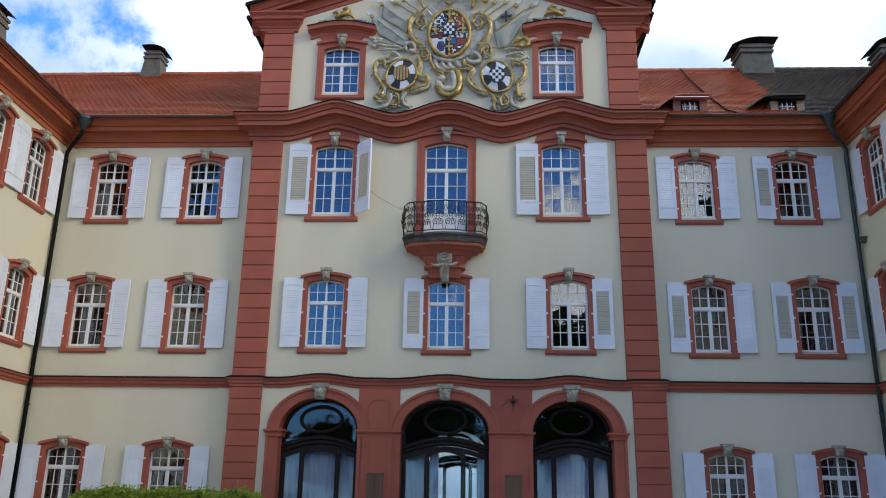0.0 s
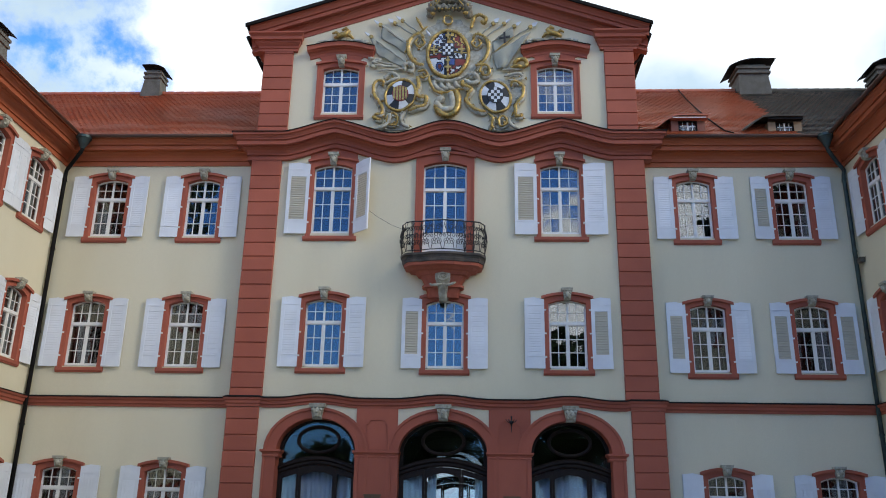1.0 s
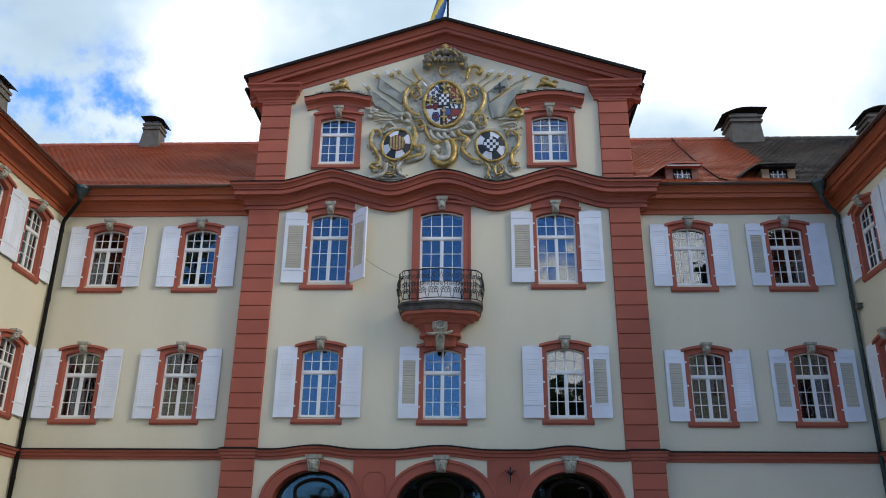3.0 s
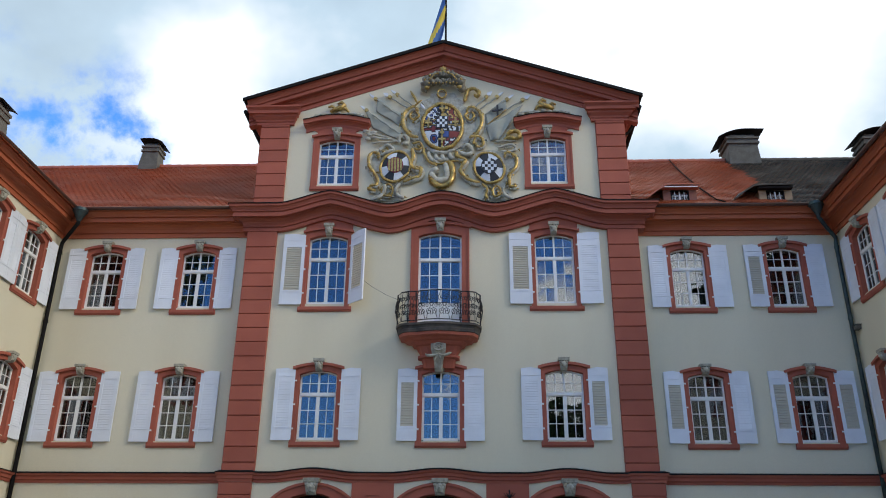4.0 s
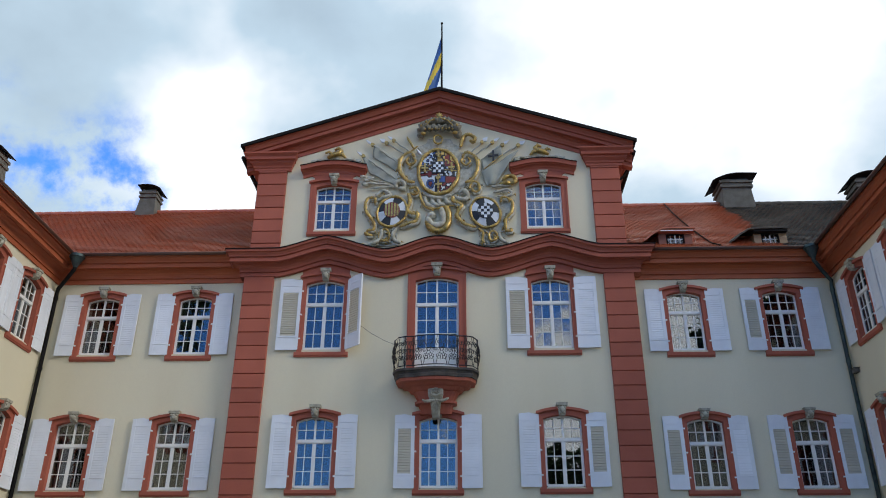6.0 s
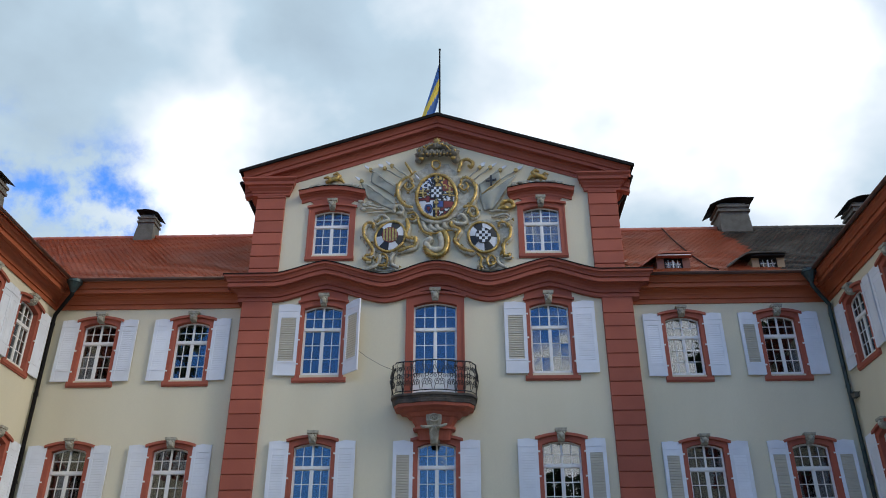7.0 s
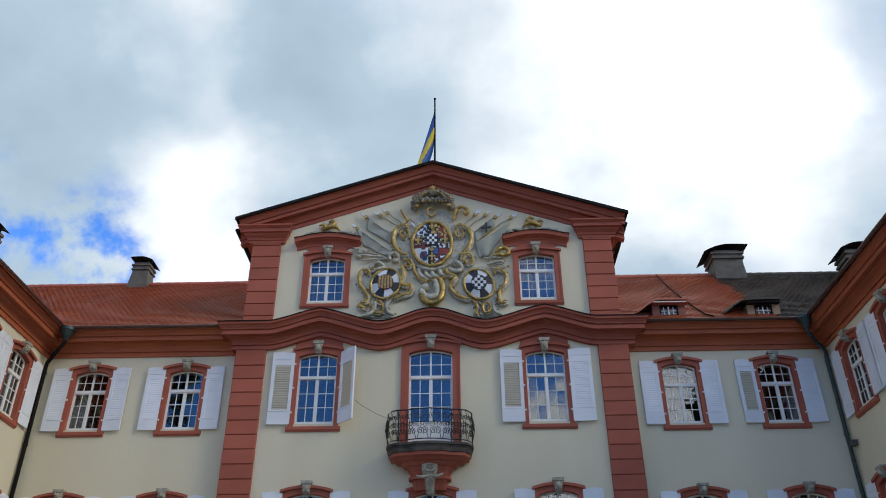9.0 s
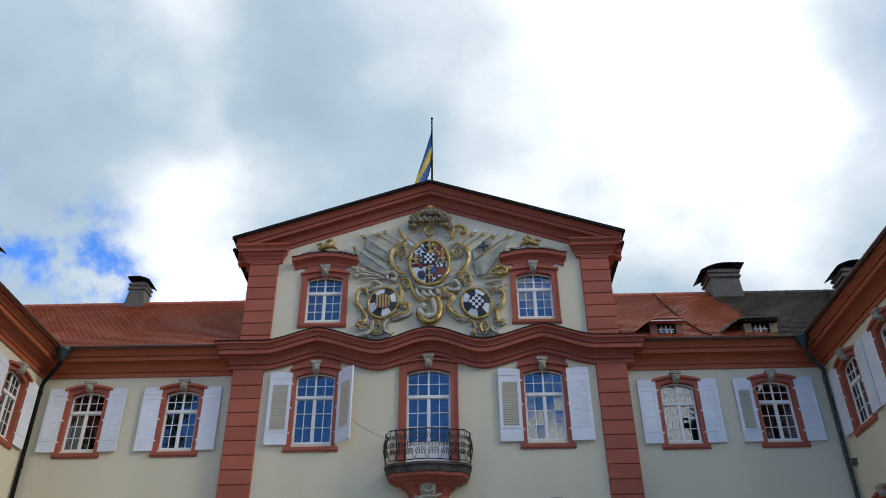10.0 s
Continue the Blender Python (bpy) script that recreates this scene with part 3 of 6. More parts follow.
# rooms behind the windows: floors, back and end walls, their gloom painted near-black
def rooms():
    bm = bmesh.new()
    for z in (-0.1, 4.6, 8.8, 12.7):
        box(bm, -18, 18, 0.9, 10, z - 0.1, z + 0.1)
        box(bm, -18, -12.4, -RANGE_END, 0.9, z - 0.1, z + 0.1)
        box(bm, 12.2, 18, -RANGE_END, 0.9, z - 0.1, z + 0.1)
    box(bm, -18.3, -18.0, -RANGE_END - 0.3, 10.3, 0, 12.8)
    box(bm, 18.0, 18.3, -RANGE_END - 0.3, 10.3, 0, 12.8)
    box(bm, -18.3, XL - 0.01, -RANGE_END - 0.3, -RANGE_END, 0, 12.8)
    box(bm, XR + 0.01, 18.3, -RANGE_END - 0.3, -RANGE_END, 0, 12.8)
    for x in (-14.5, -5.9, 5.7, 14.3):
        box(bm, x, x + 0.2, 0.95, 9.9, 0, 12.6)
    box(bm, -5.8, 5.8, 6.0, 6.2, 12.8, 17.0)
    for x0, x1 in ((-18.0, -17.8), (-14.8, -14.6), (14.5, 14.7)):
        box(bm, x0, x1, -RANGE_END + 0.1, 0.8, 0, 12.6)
    tagged(part("wall_inside", bm, ROOM), "near-black inner walls and floors, room gloom in the colour", "wall", kind="structure")
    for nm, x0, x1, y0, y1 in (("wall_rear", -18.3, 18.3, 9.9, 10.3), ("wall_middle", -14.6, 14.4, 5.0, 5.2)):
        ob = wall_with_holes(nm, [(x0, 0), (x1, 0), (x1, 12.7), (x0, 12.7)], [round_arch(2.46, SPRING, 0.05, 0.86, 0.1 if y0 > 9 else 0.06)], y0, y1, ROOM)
        tagged(ob, "near-black inner wall with one archway, room gloom in the colour", "wall", kind="structure")


rooms()
bm = bmesh.new()
n = 24
vs = [[bm.verts.new(((i / n - 0.5) * abs(i / n - 0.5) * 8000, (j / n - 0.5) * abs(j / n - 0.5) * 8000, 0)) for j in range(n + 1)] for i in range(n + 1)]
for i in range(n):
    for j in range(n):
        bm.faces.new((vs[i][j], vs[i + 1][j], vs[i + 1][j + 1], vs[i][j + 1]))
tagged(part("ground", bm, GRAVEL), "pale gravel courtyard", "ground", kind="structure")


# ---- pilasters, string course, cornice ----
def pilaster(x0, x1, lo, hi, first, label):
    """Blocks 0.42 m high between lo and hi, the lowest joint at first."""
    ob = thing("pilaster", label, "pilaster", "rusticated pilasters")
    core = bmesh.new()
    box(core, x0 + 0.02, x1 - 0.02, RY - 0.065, RY + 0.46, lo, hi)
    part("core", core, RED, ob)
    zs = [lo] + [first + 0.42 * i for i in range(40) if lo + 0.1 < first + 0.42 * i < hi - 0.1] + [hi]
    made = {}
    for za, zb in zip(zs, zs[1:]):
        d = round(zb - za, 3)
        if d not in made:
            bm = bmesh.new()
            box(bm, -(x1 - x0) / 2, (x1 - x0) / 2, -0.10, 0.30, 0.012, d - 0.012)
            bmesh.ops.bevel(bm, geom=[e for e in bm.edges if abs(e.verts[0].co.y + 0.10) < 1e-4 and abs(e.verts[1].co.y + 0.10) < 1e-4], offset=0.012, segments=1, affect="EDGES")
            b = part("block", bm, RED, ob)
            made[d] = b.data
        else:
            b = new("block", made[d])
            b.parent = ob
        b.location = ((x0 + x1) / 2, RY, za)


P_LOW, P_TALL, P_SHORT = "red sandstone pilaster with grooved blocks beside the doors", "tall red sandstone pilaster with grooved blocks", "short red sandstone pilaster under the gable"
pilaster(-5.90, -5.02, 0.4, 4.78, 0.66, P_LOW)
pilaster(5.02, 5.90, 0.4, 4.78, 0.66, P_LOW)
pilaster(-5.87, -4.97, 5.05, 12.1, 5.28, P_TALL)
pilaster(4.89, 5.79, 5.05, 12.1, 5.28, P_TALL)
pilaster(-5.80, -4.89, 12.7, 15.85, 12.79, P_SHORT)
pilaster(4.78, 5.68, 12.7, 15.85, 12.79, P_SHORT)


def wave(x, amp_side, amp_mid, dip):
    """Rise of the swinging cornice over the centre block."""
    x = abs(x)
    if x < 1.62:
        return -dip + (amp_mid + dip) * (0.5 + 0.5 * math.cos(math.pi * x / 1.62))
    if x < 3.36:
        f = (x - 1.62) / 1.74
        return -dip + (amp_side + dip) * (0.6 * f ** 1.1 + 0.4 * (0.5 - 0.5 * math.cos(math.pi * f)))
    if x < 4.85:
        f = (4.85 - x) / 1.49
        return amp_side * (0.6 * f ** 1.1 + 0.4 * (0.5 - 0.5 * math.cos(math.pi * f)))
    return 0.0


EAVE_PROFILE = [(0, 12.01), (0.05, 12.01), (0.05, 12.125), (0.025, 12.135), (0.025, 12.16), (0.07, 12.16), (0.07, 12.20), (0.08, 12.26), (0.11, 12.32), (0.17, 12.37), (0.25, 12.39), (0.25, 12.42), (0.37, 12.425), (0.375, 12.395), (0.40, 12.395), (0.40, 12.50), (0.375, 12.51), (0.375, 12.535), (0.43, 12.54), (0.44, 12.58), (0.49, 12.645), (0.56, 12.665), (0.56, 12.72), (0, 12.72)]
CENTRE_PROFILE = [(-0.3, 12.09), (0.10, 12.09), (0.10, 12.19), (0.07, 12.20), (0.07, 12.225), (0.125, 12.225), (0.125, 12.255), (0.11, 12.26), (0.115, 12.31), (0.145, 12.375), (0.20, 12.42), (0.28, 12.44), (0.28, 12.465), (0.40, 12.47), (0.405, 12.44), (0.43, 12.44), (0.43, 12.55), (0.40, 12.56), (0.40, 12.585), (0.455, 12.59), (0.465, 12.63), (0.51, 12.70), (0.57, 12.72), (0.57, 12.79), (0.0, 12.86), (-0.3, 12.86)]


def cornice_centre():
    ob = thing("cornice", "red moulded cornice swinging up over the windows", "cornice", kind="structure")
    bm = bmesh.new()
    xs = [-5.92 + 11.84 * i / 148 for i in range(149)]
    path = [(-5.92, 0.40, 0, -1, 0), (-5.92, RY - 0.02, 0, -0.8, -1)]
    path += [(x, RY - 0.02, wave(x, 0.40, 0.34, 0.07), 0, -1) for x in xs[1:-1]]
    path += [(5.92, RY - 0.02, 0, 0.8, -1), (5.92, 0.40, 0, 1, 0)]
    moulding(bm, CENTRE_PROFILE, path)
    part("moulding", bm, RED, ob)
    cap = bmesh.new()
    moulding(cap, [(-0.2, 12.862), (0.0, 12.864), (0.56, 12.795), (0.595, 12.785), (0.595, 12.815), (0.0, 12.90), (-0.2, 12.90)], path)
    part("metal_cap", cap, METAL, ob, "dark sheet metal capping")


def cornice_wing(name, x0, x1, m, end_mitres, prof=EAVE_PROFILE):
    ob = thing(name, "orange-red moulded eaves cornice with a gutter", "cornice", kind="structure")
    ob.matrix_basis = m
    bm = bmesh.new()
    moulding(bm, prof, [(x0, 0, 0, end_mitres[0], -1), (x1, 0, 0, end_mitres[1], -1)])
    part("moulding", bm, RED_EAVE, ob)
    g = bmesh.new()
    half = [(0.635 + 0.065 * math.cos(a), 12.755 + 0.065 * math.sin(a)) for a in [math.pi * (1 + i / 8) for i in range(9)]]
    half += [(o + (0.635 - o) * 0.12, u + 0.006) for o, u in half[::-1]]
    moulding(g, half, [(x0, 0, 0, end_mitres[0], -1), (x1, 0, 0, end_mitres[1], -1)])
    part("gutter", g, GUTTER, ob, "brown half-round gutter", smooth=True)


cornice_centre()
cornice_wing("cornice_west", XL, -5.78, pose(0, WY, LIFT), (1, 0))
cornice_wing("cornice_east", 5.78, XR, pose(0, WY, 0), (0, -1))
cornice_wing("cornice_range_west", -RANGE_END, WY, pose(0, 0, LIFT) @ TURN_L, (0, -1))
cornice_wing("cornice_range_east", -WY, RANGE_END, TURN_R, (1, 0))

STRING = [(0, 4.78), (0.04, 4.78), (0.05, 4.84), (0.09, 4.87), (0.10, 4.94), (0.15, 4.97), (0.16, 5.02), (0, 5.05)]


def string_course(name, path, mat):
    ob = thing(name, "red moulded string course with a dark lead cover", "string course", kind="structure")
    bm = bmesh.new()
    moulding(bm, STRING, path)
    part("moulding", bm, mat, ob)
    c = bmesh.new()
    moulding(c, [(0, 5.054), (0.165, 5.024), (0.18, 5.016), (0.18, 5.04), (0, 5.085)], path)
    part("lead_cover", c, METAL, ob)


def string_wave(x):
    for cx, half in ((-3.40, 1.2), (0.0, 1.35), (3.40, 1.2)):
        if abs(x - cx) < half:
            return 0.11 * (0.5 + 0.5 * math.cos(math.pi * (x - cx) / half)) - 0.02
    return -0.02


sx = [-5.0 + 10.0 * i / 100 for i in range(101)]
string_course("string_course_centre", [(-5.90, 0.36, 0, -0.6, 0), (-5.90, RY - 0.09, 0, -0.6, -0.6), (-5.01, RY - 0.09, 0, 0.2, -0.6), (-5.0, RY, 0, 0, -1)] + [(x, RY, string_wave(x), 0, -1) for x in sx[1:-1]]
              + [(5.0, RY, 0, 0, -1), (5.01, RY - 0.09, 0, -0.2, -0.6), (5.90, RY - 0.09, 0, 0.6, -0.6), (5.90, 0.36, 0, 0.6, 0)], RED)
for nm, x0, x1, m, e in (("string_course_west", XL, -5.86, pose(0, WY, 0), (1, 0)), ("string_course_east", 5.86, XR, pose(0, WY, 0), (0, -1)),
                         ("string_course_range_west", -RANGE_END, WY, TURN_L, (0, -1)), ("string_course_range_east", -WY, RANGE_END, TURN_R, (1, 0))):
    string_course(nm, [(x0, 0, 0, e[0], -1), (x1, 0, 0, e[1], -1)], RED)
    bpy.data.objects[nm].matrix_basis = m


# ---- gable ----
def pediment():
    ob = thing("pediment_cornice", "red raking gable cornice with dark metal edge", "cornice", kind="structure")
    slope = 0.335
    prof = [(-0.2, -0.36), (0.03, -0.36), (0.03, -0.22), (0.085, -0.21), (0.09, -0.15), (0.14, -0.06), (0.19, -0.03), (0.19, 0.03), (0.32, 0.035), (0.33, 0.0), (0.36, 0.0), (0.36, 0.105), (0.34, 0.115), (0.34, 0.135), (0.39, 0.14), (0.41, 0.19), (0.47, 0.27), (0.53, 0.29), (0.53, 0.33), (-0.2, 0.33)]
    bm = bmesh.new()
    line = lambda x: 18.25 - (slope if x < 0 else 0.345) * abs(x)
    moulding(bm, prof, [(-6.22, RY, line(-6.22), 0, -1), (0, RY, line(0), 0, -1), (6.13, RY, line(6.13), 0, -1)])
    part("raking_moulding", bm, RED, ob)
    c = bmesh.new()
    moulding(c, [(-0.5, 0.335), (0.54, 0.335), (0.545, 0.29), (0.60, 0.29), (0.60, 0.40), (-0.5, 0.42)], [(-6.34, RY, line(-6.34), 0, -1), (0, RY, line(0), 0, -1), (6.23, RY, line(6.23), 0, -1)])
    part("metal_edge", c, METAL, ob)
    for s in (-1, 1):
        b = bmesh.new()
        pr = [(-0.2, 15.82), (0.10, 15.82), (0.10, 15.90), (0.13, 15.91), (0.15, 15.97), (0.24, 16.05), (0.25, 16.11), (0.33, 16.12), (0.34, 16.22), (0.43, 16.29), (0.43, 16.34), (-0.2, 16.38)]
        xin, xout = (4.82, 5.84) if s < 0 else (4.72, 5.70)
        path = [(s * xin, RY + 0.1, 0, -s * 0.45, 0), (s * xin, RY - 0.01, 0, -s * 0.7, -1), (s * xout, RY - 0.01, 0, s * 1.0, -1), (s * xout, RY + 6.0, 0, s * 1.0, 0)]
        moulding(b, pr, path)
        part("return_capital", b, RED, ob)
    for x in (-6.30, 6.16):
        g = bmesh.new()
        tube(g, [(x, RY - 0.30, 16.20), (x, RY + 6.0, 16.20)], 0.07, 8)
        tube(g, [(x, RY + 0.55, 16.16), (x - 0.2 * math.copysign(1, x), RY + 0.62, 15.85), (x - 0.42 * math.copysign(1, x), RY + 0.62, 15.65)], 0.045, 8)
        part("side_gutter", g, METAL, ob, "dark side gutter")
    # flank walls and roof of the gable block
    w = bmesh.new()
    for s in (-1, 1):
        e = 5.78 if s < 0 else 5.64
        box(w, min(s * 5.3, s * e), max(s * 5.3, s * e), RY + 0.51, 7.0, 12.7, 16.2)
    tagged(part("wall_gable_side", w, PLASTER), "plastered side of the gable block", "wall", kind="structure")
    r = bmesh.new()
    moulding(r, [(0.2, 0.30), (-7.0, 0.30), (-7.0, 0.40), (0.2, 0.40)], [(-6.25, RY, line(-6.25), 0, -1), (0, RY, line(0), 0, -1), (6.16, RY, line(6.16), 0, -1)])
    tagged(part("roof_gable", r, TILE), "orange clay tiled gable roof", "roof", kind="structure")
    for s, cx, cz in ((-1, -3.37, 15.62), (1, 3.28, 15.60)):
        hood = thing("window_hood", "red arched moulded hood over an attic window", "hood", "attic window hoods", "structure", (cx, RY, 0))
        b = bmesh.new()
        pts = [(-0.97 + 1.94 * i / 16) for i in range(17)]
        up = lambda x: cz + 0.17 * (1 - (x / 0.97) ** 2) - 0.02
        path = [(pts[0], 0.0, up(pts[0]), -0.3, 0), (pts[0], 0.0, up(pts[0]), -0.3, -1)] + [(x, 0, up(x), 0, -1) for x in pts[1:-1]] + [(pts[-1], 0, up(pts[-1]), 0.3, -1), (pts[-1], 0, up(pts[-1]), 0.3, 0)]
        moulding(b, [(-0.05, -0.05), (0.05, -0.05), (0.06, 0.03), (0.11, 0.09), (0.20, 0.12), (0.20, 0.145), (0.27, 0.15), (0.28, 0.22), (0.30, 0.27), (-0.05, 0.30)], path)
        part("moulding", b, RED, hood)
        b = bmesh.new()
        neck = [(0.745, 15.32), (0.66, 15.36), (0.60, 15.46), (0.62, 15.56), (0.72, cz + 0.02)]
        prism(b, neck + [(0, cz + 0.18)] + [(-x, z) for x, z in neck[::-1]] + [(-0.56, 15.30), (0, 15.42), (0.56, 15.30)], -0.04, 0.06)
        part("neck", b, RED, hood)
        b = bmesh.new()
        moulding(b, [(-0.05, 0.302), (0.305, 0.272), (0.32, 0.272), (0.32, 0.295), (-0.05, 0.33)], path)
        part("metal_cap", b, METAL, hood)


pediment()


# ---- roofs ----
def roof_tiles(name, x0, x1, y0, z0, run, rise, mat, m, label, split=None, tile_w=0.19, course=0.165, sag=0.02):
    """A slope from the eaves at (y0, z0) up: under-sheet, then lapped courses of separate tiles in one mesh."""
    ob = thing(name, label, "roof", kind="structure")
    ob.matrix_basis = m
    ln = math.hypot(run, rise)
    ty, tz = run / ln, rise / ln
    ny, nz = -tz, ty
    b = bmesh.new()
    vs = [b.verts.new((x, y0 + ty * d + ny * h, z0 + tz * d + nz * h)) for x in (x0, x1) for d, h in ((0, -0.05), (ln, -0.05), (ln, -0.18), (0, -0.18))]
    for k in range(4):
        b.faces.new((vs[k], vs[4 + k], vs[4 + (k + 1) % 4], vs[(k + 1) % 4]))
    b.faces.new(vs[:4]), b.faces.new(vs[4:])
    part("under_sheet", b, mat, ob)
    rnd = random.Random(7)
    sets = {0: ([], []), 1: ([], [])}
    rows = int(ln / course)
    cols = int((x1 - x0) / tile_w)
    for r in range(rows):
        for c in range(cols):
            xa = x0 + (c + 0.5 * (r % 2)) * tile_w
            if xa + tile_w > x1:
                continue
            d = r * course + rnd.uniform(-0.004, 0.004)
            lift = 0.024 + rnd.uniform(-0.0015, 0.0015) + sag * noise.noise(Vector((xa * 0.6, d * 0.6, 1)))
            vert, face = sets[1 if split is not None and xa > split + 0.25 * noise.noise(Vector((d, 3, 0))) else 0]
            k = len(vert)
            g, w = 0.003, tile_w
            top = ((xa + g, d + 0.02), (xa + w * 0.5, d - 0.012), (xa + w - g, d + 0.02), (xa + w - g, d + course * 1.15), (xa + g, d + course * 1.15))
            for x, dd in top:
                h = lift - 0.026 * (dd - d) / course
                vert.append((x, y0 + ty * dd + ny * h, z0 + tz * dd + nz * h))
            for x, dd in top[:3]:
                h = lift - 0.02
                vert.append((x, y0 + ty * dd + ny * h, z0 + tz * dd + nz * h))
            face += [(k, k + 1, k + 2, k + 3, k + 4), (k, k + 5, k + 6, k + 1), (k + 1, k + 6, k + 7, k + 2)]
    for i, (vert, face) in sets.items():
        if vert:
            me = bpy.data.meshes.new("tiles")
            me.from_pydata(vert, [], face)
            me.materials.append(TILE_GREY if i else mat)
            t = new("tiles", me)
            t.parent = ob
            tagged(t, "old grey roof tiles" if i else "orange clay roof tiles", kind="stuff")
    # ridge
    ridge = {0: bmesh.new(), 1: bmesh.new()}
    for i in range(int((x1 - x0) / 0.38)):
        xa = x0 + i * 0.38
        b = ridge[1 if split is not None and xa > split else 0]
        tube(b, [(xa, y0 + run, z0 + rise - 0.03), (xa + 0.39, y0 + run, z0 + rise - 0.024)], [0.10, 0.106], 10)
    for i, b in ridge.items():
        if len(b.verts):
            part("ridge_tiles", b, TILE_GREY if i else mat, ob)["kind"] = "stuff"
    return ob


roof_tiles("roof_west", -17.5, -5.8, WY - 0.62, 12.83, 5.3, 4.35, TILE, Matrix(), "orange clay tiled roof slope with a faint sheen")
roof_tiles("roof_east", 5.8, 17.5, WY - 0.62, 12.78, 5.3, 4.40, TILE, Matrix(), "orange clay tiled roof slope patched with old grey tiles", split=10.2)
for nm, m, x0, x1 in (("roof_range_west", TURN_L, -RANGE_END - 0.2, 5.0), ("roof_range_east", TURN_R, -5.0, RANGE_END + 0.2)):
    ob = thing(nm, "clay tiled roof of a side range", "roof", kind="structure")
    ob.matrix_basis = m
    b = bmesh.new()
    for sgn in (0, 1):
        ya, yb = (-0.64, 5.2) if not sgn else (11.0, 5.2)
        vs = [b.verts.new(p) for x in (x0, x1) for p in ((x, ya, 12.81), (x, yb, 17.1), (x, yb, 16.95), (x, ya, 12.72))]
        for k in range(4):
            b.faces.new((vs[k], vs[4 + k], vs[4 + (k + 1) % 4], vs[(k + 1) % 4]))
        b.faces.new(vs[:4]), b.faces.new(vs[4:])
    part("slope", b, TILE, ob)
b = bmesh.new()
vs = [b.verts.new(p) for x in (-17.5, 17.5) for p in ((x, 10.8, 12.7), (x, 5.0, 17.2), (x, 5.0, 17.05), (x, 10.8, 12.55))]
for k in range(4):
    b.faces.new((vs[k], vs[4 + k], vs[4 + (k + 1) % 4], vs[(k + 1) % 4]))
b.faces.new(vs[:4]), b.faces.new(vs[4:])
tagged(part("roof_rear", b, TILE), "rear roof slope of clay tiles", "roof", kind="structure")


# ---- french window and balcony ----
def french_window():
    ob = thing("window_%d" % (WINDOW_NO[0] + 1), "tall white french window in a red surround behind the balcony", "window", kind="structure", at=(-0.06, RY, 9.05))
    WINDOW_NO[0] += 1
    w, h, rise = 1.28, 2.87, 0.12
    surround(ob, w, h, rise, 0.22, 3.16, 0.14, ears=[(-0.78, 2.95), (0, 3.1), (0.78, 2.95), (0.83, 3.30), (0, 3.62), (-0.83, 3.30)])
    glazing(ob, w, h, rise, 2.15, 3, seed=77, z_panel=0.80)
    keystone(ob, 0.28, 3.02, 3.40)
    return ob


french_window()
PLAN = [(-1.17, 0.02), (-1.19, -0.42), (-1.05, -0.70), (-0.86, -0.78), (-0.62, -0.80), (-0.35, -0.90), (0, -0.94)]
PLAN = PLAN + [(-x, y) for x, y in PLAN[-2::-1]]


def loft(bm, rows):
    """Rings of the balcony's plan: (height, scale across, scale out)."""
    rs = [[bm.verts.new((x * sx, RY + 0.03 if i in (0, len(PLAN) - 1) else RY + (y - 0.02) * sy, z)) for i, (x, y) in enumerate(PLAN)] for z, sx, sy in rows]
    for a, b in zip(rs, rs[1:]):
        for i in range(len(PLAN)):
            j = (i + 1) % len(PLAN)
            bm.faces.new((a[i], b[i], b[j], a[j]))
    bm.faces.new(rs[0]), bm.faces.new(rs[-1][::-1])


def spiral(cx, cz, r0, r1, a0, turns, n=14):
    return [(cx + (r0 + (r1 - r0) * i / n) * math.cos(a0 + turns * 2 * math.pi * i / n), cz + (r0 + (r1 - r0) * i / n) * math.sin(a0 + turns * 2 * math.pi * i / n)) for i in range(n + 1)]


